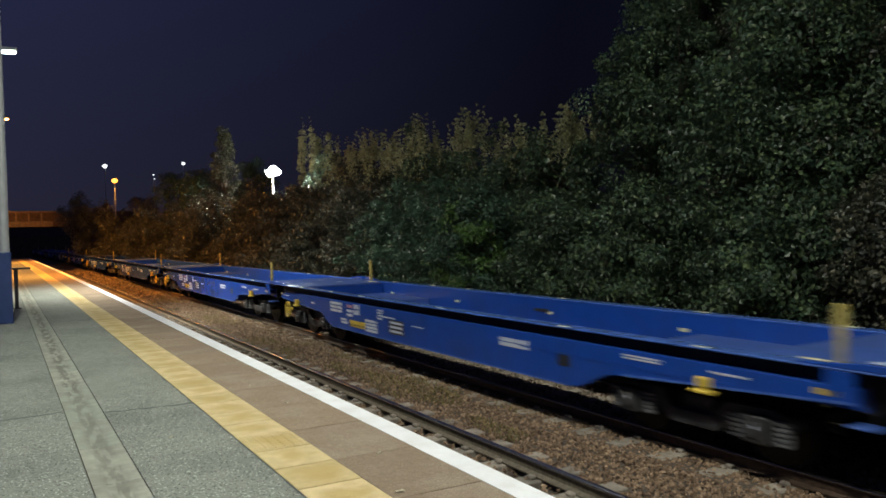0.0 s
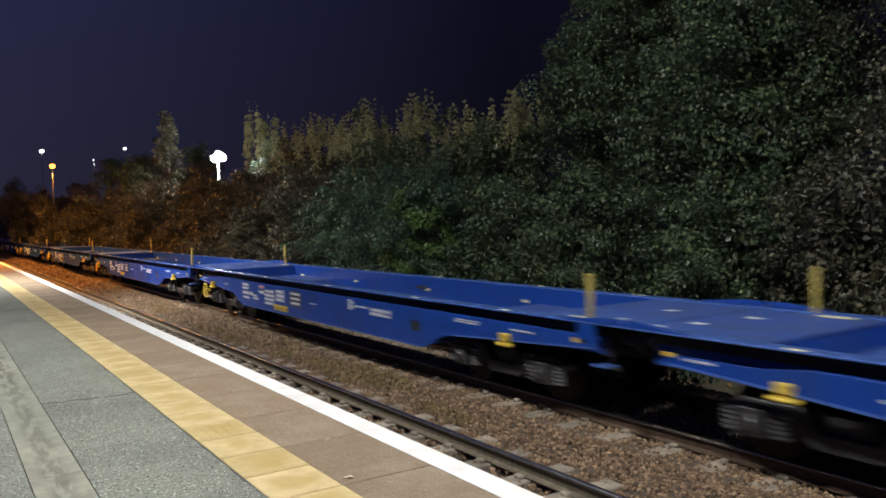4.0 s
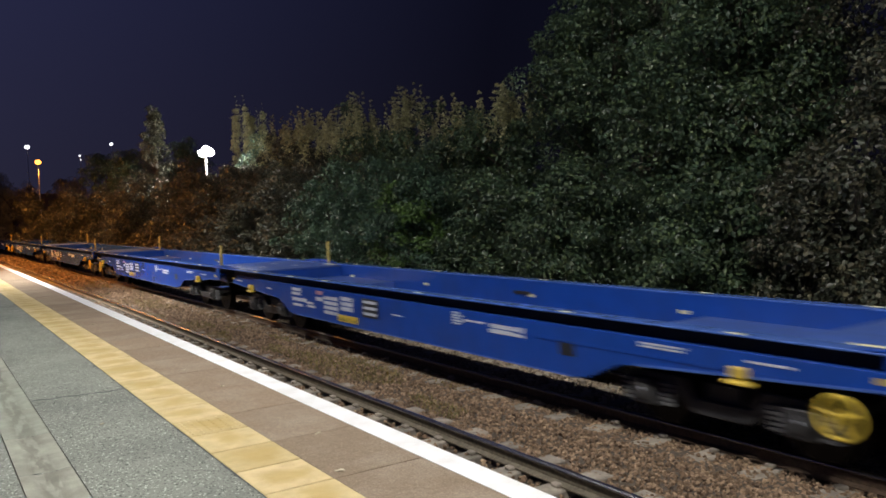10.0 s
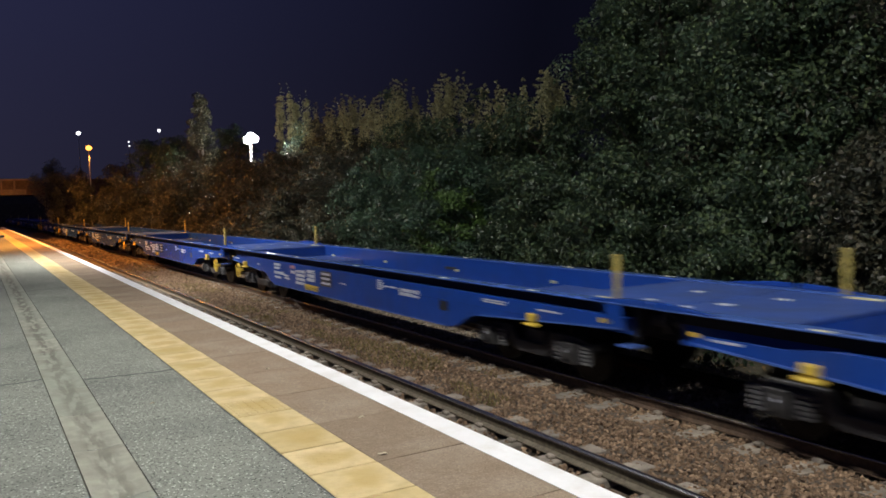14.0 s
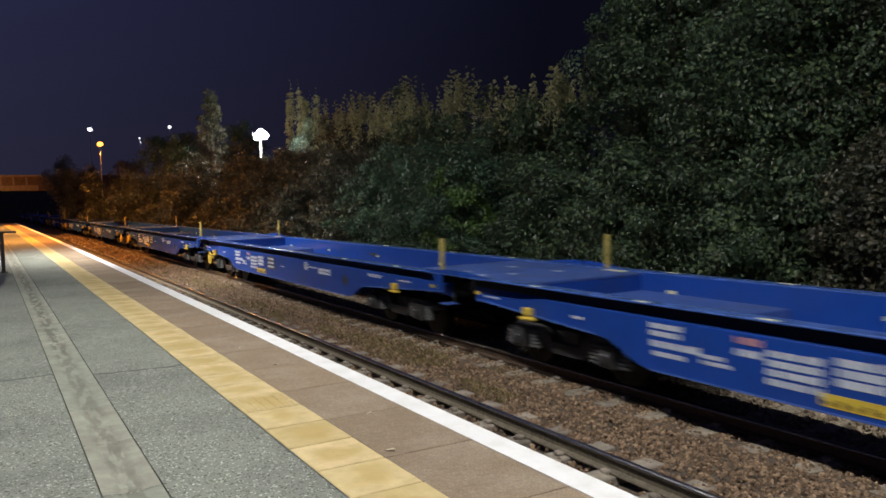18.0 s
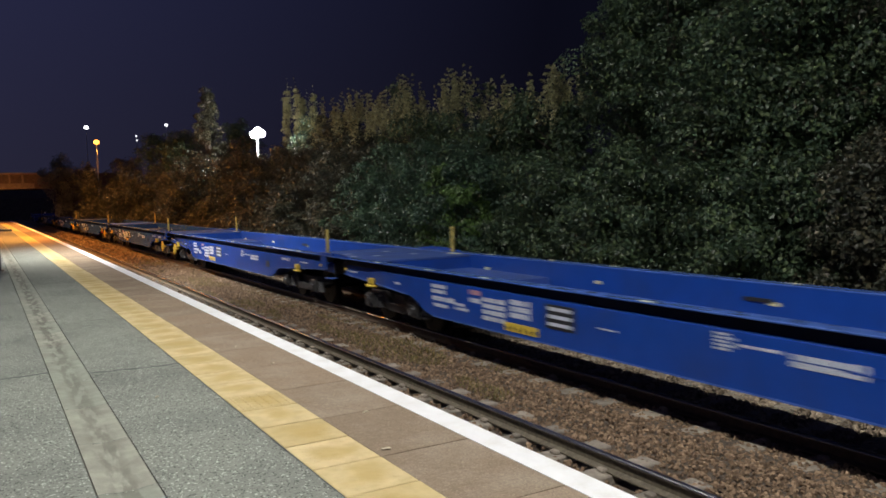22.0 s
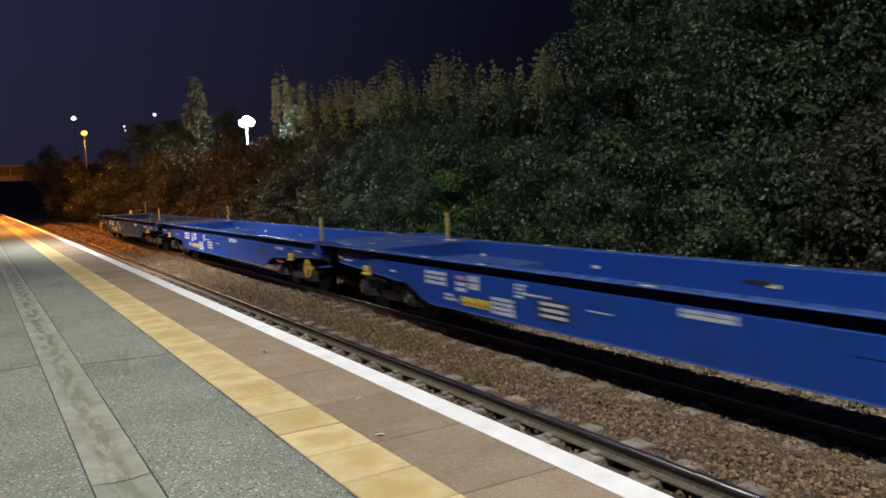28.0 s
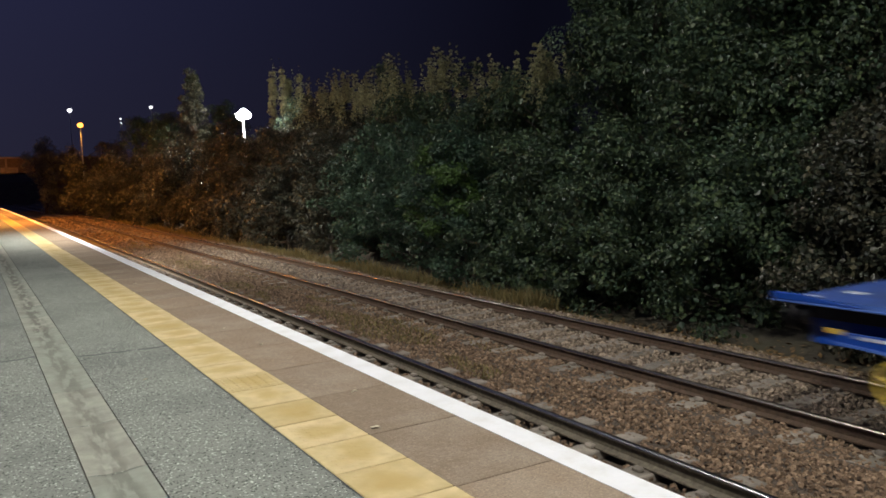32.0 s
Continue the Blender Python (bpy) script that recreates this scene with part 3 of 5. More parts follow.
def stones(name, label, n, x0, x1, y0, y1, zf, size, seed, material=None):
    """Broken ballast: small angular stones, each turned its own way."""
    rng = np.random.default_rng(seed)
    base = np.array([(-1, -0.7, -0.6), (0.9, -0.9, -0.5), (1, 0.8, -0.6), (-0.8, 1, -0.5), (-0.6, -0.6, 0.7), (0.7, -0.5, 0.6), (0.5, 0.7, 0.8), (-0.7, 0.5, 0.6)], float)
    quads = np.array([(0, 3, 2, 1), (4, 5, 6, 7), (0, 1, 5, 4), (1, 2, 6, 5), (2, 3, 7, 6), (3, 0, 4, 7)])
    x, y = rng.uniform(x0, x1, n), y0 + (y1 - y0) * rng.random(n) ** 1.35
    s = size * rng.uniform(0.55, 1.35, n) * (1 + np.maximum(0, y - 14) * 0.035)
    shape = base[None] * (1 + rng.uniform(-0.35, 0.35, (n, 8, 3))) * rng.uniform(0.6, 1.1, (n, 1, 3))
    a, b, c = rng.uniform(0, 6.28, n), rng.uniform(-0.7, 0.7, n), rng.uniform(-0.7, 0.7, n)

    def turn(v, ang, i, j):
        co, si = np.cos(ang)[:, None], np.sin(ang)[:, None]
        p, q = v[..., i].copy(), v[..., j].copy()
        v[..., i], v[..., j] = co * p - si * q, si * p + co * q
    turn(shape, b, 1, 2)
    turn(shape, c, 0, 2)
    turn(shape, a, 0, 1)
    z = zf(x, y) + rng.uniform(-0.25, 0.45, n) * s
    bd = -BEND / 2 * np.maximum(0, y - BEND_FROM) ** 2
    v = shape * s[:, None, None] * 0.5 + np.stack([x + bd, y, z], -1)[:, None]
    f = (quads[None] + 8 * np.arange(n)[:, None, None]).reshape(-1, 4)
    me = bpy.data.meshes.new(name)
    me.from_pydata(v.reshape(-1, 3).tolist(), [], f.tolist())
    me.materials.append(material or M_STONE)
    return tagged(new(name, me), label, "ballast stones", kind="stuff")


def bed_z(x, y):
    return np.interp(x, [2.3, 3.3, 4.9, 5.38, 5.6, 6.1, 6.33, 6.75, 6.9, 8.3, 8.45, 8.9, 9.35, 9.75, 10.2], [-1.15, -1.135, -1.15, -1.145, -1.105, -1.094, -1.136, -1.134, -1.134, -1.134, -1.11, -1.12, -1.20, -1.38, -1.40]) + 0.008


def build_ballast():
    stones("ballast_between_tracks", "brown broken stone ballast between the two tracks", 30000, 4.96, 6.78, 2.2, 32, bed_z, 0.044, 1)
    stones("ballast_near_track", "dark stone ballast between the near rails", 7000, 2.75, 4.80, 1.5, 26, bed_z, 0.050, 2)
    stones("ballast_far_track", "dark stone ballast between the far rails", 15000, 6.92, 8.28, 3.0, 34, bed_z, 0.050, 3, M_STONE_GREY)
    stones("ballast_shoulder", "stone ballast on the slope beside the hedge", 20000, 8.42, 10.15, 4.0, 34, bed_z, 0.052, 4, M_STONE_GREY)
    stones("ballast_behind", "stone ballast along the track behind the platform end", 9000, 2.75, 9.7, 3.5, -20, bed_z, 0.060, 7)
    stones("ballast_far_stretch", "stone ballast along the distant track", 8000, 2.9, 9.7, 26, 75, bed_z, 0.055, 6)


# ---- plants ----
def leaf_cloud(centres, radii, out, per, size, rng, droop=0.3):
    """Folded pointed leaves on rounded sprays. centres, radii: the sprays; out: the way each one faces. Returns vertices and faces."""
    n = len(centres) * per
    d = rng.normal(0, 1, (n, 3)) + np.repeat(out, per, 0) * 0.75
    d /= np.linalg.norm(d, axis=1)[:, None]
    r = np.repeat(radii, per) * (0.35 + 0.72 * rng.random(n) ** 0.5)
    c = np.repeat(centres, per, 0) + d * r[:, None] * np.array([1, 1, 0.72])
    s = (size * rng.uniform(0.55, 1.3, n))[:, None]
    nrm = d + rng.normal(0, 0.55, (n, 3)) + np.array([0, 0, 0.35])
    nrm /= np.linalg.norm(nrm, axis=1)[:, None]
    t = rng.normal(0, 1, (n, 3)) + d * 0.4
    t[:, 2] -= droop
    t -= nrm * (t * nrm).sum(1)[:, None]
    t /= np.linalg.norm(t, axis=1)[:, None]
    u = np.cross(nrm, t)
    v = np.stack([c, c + t * s * 0.45 + u * s * 0.36 + nrm * s * 0.10, c + t * s, c + t * s * 0.45 - u * s * 0.36 + nrm * s * 0.10], 1)
    base = 4 * np.arange(n)[:, None]
    f = np.concatenate([base + [0, 1, 2], base + [0, 2, 3]], 0)
    return v.reshape(-1, 3), f


def limb(verts, faces, a, b, r0, r1, seg=6):
    a, b = np.array(a, float), np.array(b, float)
    d = (b - a) / np.linalg.norm(b - a)
    u = np.cross(d, (0.3, 0.5, 0.8))
    u /= np.linalg.norm(u)
    w = np.cross(d, u)
    k = len(verts)
    for p, r in ((a, r0), (b, r1)):
        for i in range(seg):
            t = 2 * math.pi * i / seg
            verts.append(tuple(p + (u * math.cos(t) + w * math.sin(t)) * r))
    for i in range(seg):
        j = (i + 1) % seg
        faces.append((k + i, k + j, k + seg + j, k + seg + i))


def tree(name, label, category, group, x, y, z, height, rx, ry, seed, leaf, clumps, per, size, low=0.05, spires=0, material_top=None, pointed=0.0, spray=0.42):
    """A trunk with limbs and a crown of clumped leaves with an uneven outline."""
    rng = np.random.default_rng(seed)
    root = thing(name, label, category, group, place=(x + bend(y), y, z))
    tv, tf = [], []
    top = height * 0.8
    steps = 6
    pts = [np.array([0.0, 0.0, -0.15])]
    for i in range(1, steps + 1):
        pts.append(np.array([rng.normal(0, 0.05 * height * 0.3), rng.normal(0, 0.05 * height * 0.3), top * i / steps]))
    r0 = 0.03 * height * 0.6 + 0.03
    for i in range(steps):
        limb(tv, tf, pts[i], pts[i + 1], r0 * (1 - i / (steps + 1)), r0 * (1 - (i + 1) / (steps + 1)))
    trunk = new("trunk", raw_mesh("trunk", tv, tf, M_BARK))
    trunk.parent = root
    # sprays on the surface of an uneven body
    n = clumps
    ang = rng.uniform(0, 2 * np.pi, n)
    h = low + (1 - low) * rng.random(n) ** 0.85
    belly = np.sqrt(np.clip(1 - ((h - 0.42) / 0.60) ** 2, 0.03, 1)) * (1 - pointed * h)
    lump = 1 + 0.22 * np.sin(ang * 3 + seed) * np.sin(h * 9 + seed * 1.7) + rng.normal(0, 0.11, n)
    rad = (0.62 + 0.38 * rng.random(n) ** 0.4) * belly * lump
    out = np.stack([np.cos(ang), np.sin(ang), (h - 0.45) * 1.6], 1)
    out /= np.linalg.norm(out, axis=1)[:, None]
    centres = np.stack([np.cos(ang) * rad * rx, np.sin(ang) * rad * ry, h * height * (1 + 0.05 * np.sin(ang * 2 + seed))], 1)
    # sprays gather on boughs, which leaves darker hollows between them
    bough = np.arange(n) % max(1, n // 6)
    pull = 0.0 if pointed > 0.3 or rx < 1 else 0.66 if rx > 1.75 else 0.58
    centres = centres * (1 - pull) + centres[bough] * pull + rng.normal(0, 0.16, (n, 3)) * (pull > 0)
    out = out * (1 - pull) + out[bough] * pull
    radii = rng.uniform(0.6, 1.25, n) * spray * (0.88 if pull else 1.0)
    lv, lf = [], []
    for i in range(0, min(n, 40)):
        c = centres[i]
        s = pts[min(steps, max(1, int(c[2] / max(top, 0.1) * steps * 0.8)))]
        limb(lv, lf, s * 0.98, c, r0 * 0.30, 0.008, 4)
    wood = new("branchwork", raw_mesh("branchwork", lv, lf, M_BARK))
    wood.parent = root
    tagged(wood, kind="stuff")
    v, f = leaf_cloud(centres, radii, out, per, size, rng)
    k = n // 2
    v2, f2 = leaf_cloud(centres[:k] * np.array([0.55, 0.55, 0.95]), radii[:k] * 1.5, out[:k], per // 3, size * 1.5, rng)
    me = bpy.data.meshes.new("crown")
    me.from_pydata(np.concatenate([v, v2]).tolist(), [], np.concatenate([f, f2 + len(v)]).tolist())
    me.materials.append(leaf)
    crown = new("crown", me)
    crown.parent = root
    if spires:
        cs, sp, ups = [], [], []
        for i in range(spires):
            a, q = rng.uniform(0, 6.28), rng.uniform(0.0, 0.75)
            bx, by = math.cos(a) * q * rx, math.sin(a) * q * ry
            hh = height * rng.uniform(0.09, 0.24)
            lean = rng.normal(0, 0.12, 2)
            for k in range(8):
                z0 = height * 0.93 * math.sqrt(max(0.1, 1 - q * q * 0.6)) + hh * k / 7
                cs.append((bx + lean[0] * hh * k / 7 + rng.normal(0, 0.04), by + lean[1] * hh * k / 7 + rng.normal(0, 0.04), z0))
                sp.append(0.11 * (1.12 - k / 8) ** 1.4)
                ups.append((0, 0, 1))
        v, f = leaf_cloud(np.array(cs), np.array(sp), np.array(ups, float), 14, size * 0.62, rng, droop=-0.6)
        me = bpy.data.meshes.new("shoot_foliage")
        me.from_pydata(v.tolist(), [], f.tolist())
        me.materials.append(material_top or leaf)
        shoot = new("shoot_foliage", me)
        shoot.parent = root
        tagged(shoot, kind="stuff")
    return root


def build_plants():
    hedge = "trees and bushes behind the line"
    G, D, B, T = M_LEAF, M_LEAF_DARK, M_LEAF_BROWN, M_LEAF_LAMPLIT
    tall = "tall leafy tree with browning leaves behind the railway"
    # tall trees opposite the camera
    for i, (x, y, h, rx, ry, m) in enumerate(((12.8, 1.5, 9.6, 2.3, 2.5, B), (13.2, 5.6, 8.8, 2.3, 2.2, B), (12.4, 9.0, 7.6, 1.8, 1.9, G), (14.0, 9.8, 10.4, 2.4, 2.2, B), (13.4, 12.4, 8.8, 2.0, 1.9, G), (15.5, 13.5, 10.5, 2.2, 2.2, G))):
        tree("tree", tall, "tree", hedge, x, y, -1.0, h, rx, ry, 11 + i, m, 260, 165, 0.086, low=0.12, spires=6, spray=0.52)
    # the wall of bushes in front of them
    low = "dense green bush overhanging the ballast edge"
    for i, (x, y, h, rx, ry, m) in enumerate(((11.3, 3.2, 3.8, 1.3, 1.7, B), (11.2, 6.0, 4.0, 1.25, 1.7, B), (11.1, 8.7, 3.6, 1.2, 1.6, G), (10.9, 11.4, 3.6, 1.40, 1.7, G), (10.75, 13.9, 3.5, 1.45, 1.8, G), (10.8, 16.6, 4.1, 1.5, 1.8, D),
                                               (10.95, 19.4, 4.4, 1.6, 1.9, D), (11.0, 22.4, 4.2, 1.6, 2.0, D), (11.1, 26.0, 4.4, 1.6, 2.1, B), (10.8, 29.5, 3.4, 1.4, 2.1, B))):
        tree("bush", low, "bush", hedge, x, y, -1.42, h, rx, ry, 31 + i, m, 190 if y < 15 else 130, 140, 0.084, low=0.02, spires=0, spray=0.40)
    tree("shrub", "light green shrub in the hedge", "shrub", hedge, 10.25, 16.9, -0.2, 2.3, 0.75, 0.9, 48, M_LEAF_LIGHT, 45, 100, 0.09, low=0.15, spray=0.28)
    # the higher growth behind the bushes, with upright shoots against the sky
    mid = "bushy tree with upright shoots along its top"
    # T shoots: the light that catches the skyline is painted into their leaves
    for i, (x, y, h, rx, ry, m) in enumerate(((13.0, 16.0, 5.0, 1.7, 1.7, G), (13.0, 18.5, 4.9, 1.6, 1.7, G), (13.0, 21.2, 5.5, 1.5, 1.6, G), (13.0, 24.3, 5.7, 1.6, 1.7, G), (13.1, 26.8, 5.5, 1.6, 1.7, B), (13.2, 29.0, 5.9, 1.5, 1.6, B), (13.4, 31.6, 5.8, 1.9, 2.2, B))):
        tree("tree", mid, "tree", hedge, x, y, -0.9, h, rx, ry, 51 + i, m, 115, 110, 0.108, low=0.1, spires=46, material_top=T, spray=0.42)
    # farther trees round the floodlight and towards the bridge
    far = "tree in the dim light farther along the line"
    # T marks trees whose lit look comes from the paler leaf colour
    for i, (x, y, h, rx, ry, m, p) in enumerate(((12.2, 32.5, 4.4, 1.7, 2.6, B, 0), (11.9, 36.5, 4.8, 1.8, 2.8, B, 0), (11.5, 41.5, 5.0, 1.9, 3.0, B, 0), (11.0, 47.0, 5.4, 2.0, 3.2, B, 0), (10.6, 53.0, 5.2, 2.1, 3.4, B, 0),
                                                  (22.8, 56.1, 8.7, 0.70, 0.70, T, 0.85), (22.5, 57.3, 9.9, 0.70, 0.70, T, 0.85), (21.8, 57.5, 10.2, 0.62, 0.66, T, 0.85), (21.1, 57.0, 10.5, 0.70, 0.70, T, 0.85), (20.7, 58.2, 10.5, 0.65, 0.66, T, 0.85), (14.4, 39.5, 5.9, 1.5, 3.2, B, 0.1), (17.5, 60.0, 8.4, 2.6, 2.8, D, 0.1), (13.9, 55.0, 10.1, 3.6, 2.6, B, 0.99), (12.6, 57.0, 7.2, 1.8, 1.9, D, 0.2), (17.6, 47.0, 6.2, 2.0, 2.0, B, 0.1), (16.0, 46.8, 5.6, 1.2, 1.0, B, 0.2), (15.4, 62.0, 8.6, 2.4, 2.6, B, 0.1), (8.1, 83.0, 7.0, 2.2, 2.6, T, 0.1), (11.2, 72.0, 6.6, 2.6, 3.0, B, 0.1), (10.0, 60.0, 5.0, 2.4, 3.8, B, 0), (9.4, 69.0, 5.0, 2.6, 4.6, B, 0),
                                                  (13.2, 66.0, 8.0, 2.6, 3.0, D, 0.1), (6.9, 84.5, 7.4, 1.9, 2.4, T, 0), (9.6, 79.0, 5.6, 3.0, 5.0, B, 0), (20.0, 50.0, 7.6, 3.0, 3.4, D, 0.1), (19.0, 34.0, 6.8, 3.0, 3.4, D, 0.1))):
        tree("tree", far, "tree", hedge, x, y, -1.1, h, rx, ry, 71 + i, m, 75 if p < 0.3 or rx < 1 else 110, 150 if rx > 1 else 170, 0.115 if rx > 1 else 0.085, low=0.03, spires=5 if rx < 1 else 0, pointed=p, spray=0.62 if rx > 1 and p < 0.6 else 0.34 if rx > 1 else 0.24)
    # undergrowth that closes the foot of the farther trees
    for i, (x, y, h, rx, ry) in enumerate(((10.5, 32.6, 2.4, 1.1, 1.7), (10.6, 35.8, 2.6, 1.1, 1.9), (10.5, 39.4, 2.3, 1.1, 2.0), (10.6, 43.2, 2.7, 1.2, 2.1), (10.4, 47.4, 2.5, 1.2, 2.3), (10.3, 52.0, 2.6, 1.3, 2.6), (10.1, 57.2, 2.6, 1.3, 2.8), (9.9, 63.0, 2.8, 1.4, 3.2), (9.7, 70.0, 2.8, 1.4, 3.6))):
        tree("bush", "low brown bush at the foot of the distant trees", "bush", hedge, x, y, -1.3, h, rx, ry, 121 + i, B, 60, 110, 0.12, low=0.0, spray=0.42)
    # grass and weeds at the foot of the hedge
    rng = np.random.default_rng(4)
    n = 22000
    y = 12 + 48 * rng.random(n) ** 1.2
    x = 9.72 + rng.normal(0, 0.26, n) + 0.22 * np.sin(y * 0.9)
    h = rng.uniform(0.10, 0.30, n) * (1.25 + 0.75 * np.sin(y * 1.7) * np.sin(y * 0.63 + 1.0))
    a = rng.uniform(0, 6.28, n)
    bd = -BEND / 2 * np.maximum(0, y - BEND_FROM) ** 2
    base = np.stack([x + bd, y, np.interp(x, [9.0, 9.4, 9.8, 10.2], [-1.16, -1.24, -1.40, -1.42])], 1)
    side = np.stack([np.cos(a), np.sin(a), 0 * a], 1) * 0.014
    tip = base + np.stack([np.cos(a + 1.3) * h * 0.5, np.sin(a + 1.3) * h * 0.5, h], 1)
    v = np.stack([base - side, base + side, tip], 1).reshape(-1, 3)
    me = bpy.data.meshes.new("grass")
    me.from_pydata(v.tolist(), [], (3 * np.arange(n)[:, None] + [0, 1, 2]).tolist())
    me.materials.append(M_GRASS)
    tagged(new("grass", me), "dry grass and weeds at the foot of the hedge", "grass", kind="stuff")


def build_weeds():
    """Low weeds and moss tufts growing through the stones between the tracks."""
    rng = np.random.default_rng(14)
    n = 24000
    y = 8 + 30 * rng.random(n) ** 1.1
    x = rng.choice([5.32, 5.75, 6.2, 9.0], n, p=[0.3, 0.3, 0.25, 0.15]) + rng.normal(0, 0.16, n)
    keep = np.array([noise.noise((a * 1.1, b * 0.55, 5.0)) > 0.02 for a, b in zip(x, y)])
    x, y = x[keep], y[keep]
    n = len(x)
    h, a = rng.uniform(0.02, 0.085, n), rng.uniform(0, 6.28, n)
    bd = -BEND / 2 * np.maximum(0, y - BEND_FROM) ** 2
    base = np.stack([x + bd, y, bed_z(x, y) + 0.006], 1)
    side = np.stack([np.cos(a), np.sin(a), 0 * a], 1) * 0.011
    tip = base + np.stack([np.cos(a + 1.3) * h * 0.8, np.sin(a + 1.3) * h * 0.8, h], 1)
    me = bpy.data.meshes.new("weeds")
    me.from_pydata(np.stack([base - side, base + side, tip], 1).reshape(-1, 3).tolist(), [], (3 * np.arange(n)[:, None] + [0, 1, 2]).tolist())
    me.materials.append(M_GRASS)
    tagged(new("weeds", me), "low olive weeds between the ballast stones", "weeds", kind="stuff")


def build_litter():
    """Fallen leaves lying on the shoulder and under the hedge."""
    rng = np.random.default_rng(24)
    n = 9000
    y = 4 + 46 * rng.random(n) ** 1.3
    x = 9.75 + rng.normal(0, 0.42, n)
    x = np.clip(x, 8.5, 11.2)
    bd = -BEND / 2 * np.maximum(0, y - BEND_FROM) ** 2
    c = np.stack([x + bd, y, np.where(x < 10.2, bed_z(x, y), np.interp(x, [10.2, 12.5], [-1.40, -0.89])) + rng.uniform(0.02, 0.05, n)], 1)
    a, s = rng.uniform(0, 6.28, n), rng.uniform(0.025, 0.06, n)
    u = np.stack([np.cos(a), np.sin(a), rng.normal(0, 0.35, n)], 1) * s[:, None]
    w = np.stack([-np.sin(a), np.cos(a), rng.normal(0, 0.35, n)], 1) * s[:, None] * 0.6
    me = bpy.data.meshes.new("leaf_litter")
    me.from_pydata(np.stack([c - u, c + w, c + u, c - w], 1).reshape(-1, 3).tolist(), [], (4 * np.arange(n)[:, None] + [0, 1, 2, 3]).tolist())
    me.materials.append(M_LITTER)
    tagged(new("leaf_litter", me), "brown fallen leaves under the hedge", "leaf litter", kind="stuff")


M_LITTER = mat("fallen_leaf", (0.13, 0.085, 0.042), 0.7, var=0.2, scale=9, per="island", hues=[(0.5, 0.55, 0.5), (1.0, 1.0, 0.9), (1.5, 1.3, 0.9)])


# ---- the freight train ----
def side_outline(z_top):
    pts = [(0.02, 0.885), (2.95, 0.712)]
    for i in range(1, 9):
        a = i / 8
        pts.append((3.05 + 0.80 * a, 0.705 - 0.255 * (a * a * (3 - 2 * a))))
    pts += [(WAGON_L - q, w) for q, w in reversed(pts)]
    pts = [(0.34, 0.865)] + pts[1:]
    pts += [(WAGON_L - 0.02, z_top), (1.9, z_top), (1.4, z_top - 0.055), (0.34, z_top - 0.055)]
    return [(-q, w) for q, w in pts]


def build_bogie(wagon, s):
    """A four-wheel bogie under the wagon; its origin lies on the rail level at its middle."""
    bm = BM()
    for side in (-1, 1):
        plate(bm, [(-1.25, 0.52), (-1.05, 0.62), (-0.45, 0.62), (-0.30, 0.42), (0.30, 0.42), (0.45, 0.62), (1.05, 0.62), (1.25, 0.52), (1.25, 0.44), (0.50, 0.40), (0.30, 0.26), (-0.30, 0.26), (-0.50, 0.40), (-1.25, 0.44)], side * 1.02 - 0.05, side * 1.02 + 0.05)
    box(bm, -1.0, 1.0, -0.22, 0.22, 0.34, 0.60)
    box(bm, -1.0, 1.0, -1.24, -1.14, 0.45, 0.55)
    box(bm, -1.0, 1.0, 1.14, 1.24, 0.45, 0.55)
    bg = part("bogie", soften(bm, 0.012), M_BOGIE, wagon, "grimy dark steel bogie frame")
    bg.matrix_basis = pose(0, -s, 0)
    for d in (-0.9, 0.9):
        bm = BM()
        for side in (-1, 1):
            rod(bm, (side * 0.685, 0, 0), (side * 0.80, 0, 0), 0.42, 28)
            rod(bm, (side * 0.66, 0, 0), (side * 0.69, 0, 0), 0.445, 28)
            for k in range(6):
                t = k * math.pi / 3
                rod(bm, (side * 0.80, 0.25 * math.cos(t), 0.25 * math.sin(t)), (side * 0.812, 0.25 * math.cos(t), 0.25 * math.sin(t)), 0.045, 8)
        rod(bm, (-1.05, 0, 0), (1.05, 0, 0), 0.08, 12)
        ws = part("wheelset", bm, M_TYRE, bg, "steel wheels on their axle")
        ws.matrix_basis = pose(0, d, 0.42)
        for side in (-1, 1):
            bm = BM()
            box(bm, side * 1.10 - 0.09, side * 1.10 + 0.09, d - 0.15, d + 0.15, 0.28, 0.56)
            rod(bm, (side * 1.19, d, 0.42), (side * 1.23, d, 0.42), 0.09, 12)
            axlebox = part("axlebox", soften(bm, 0.015), M_BOGIE, bg)
            if side < 0:
                bm = BM()
                box(bm, -1.234, -1.231, d - 0.05, d - 0.02, 0.44, 0.47)
                part("axle_marking", bm, M_MARK, axlebox, "small white mark")
            for e in (-0.27, 0.27):
                bm = BM()
                for k in range(5):
                    rod(bm, (side * 1.08, d + e, 0.30 + 0.05 * k), (side * 1.08, d + e, 0.332 + 0.05 * k), 0.075, 10)
                part("spring", bm, M_SPRING, bg, "grey coil spring")
    return bg


def handwheel(parent, s, side):
    bm = BM()
    c = (side * 1.36, -s, 0.61)
    ring(bm, c, 0.185, 0.018)
    for k in range(5):
        t = 2 * math.pi * k / 5 + 0.3
        rod(bm, c, (c[0], c[1] + 0.185 * math.cos(t), c[2] + 0.185 * math.sin(t)), 0.013, 6)
    rod(bm, (side * 1.24, -s, 0.61), (side * 1.385, -s, 0.61), 0.045, 12)
    w = part("handbrake_wheel", bm, M_YELLOW, parent, "yellow spoked handbrake wheel")
    bm = BM()
    rod(bm, (side * 1.0, -s, 0.61), (side * 1.25, -s, 0.61), 0.03, 8)
    part("spindle", bm, M_DARK, w)


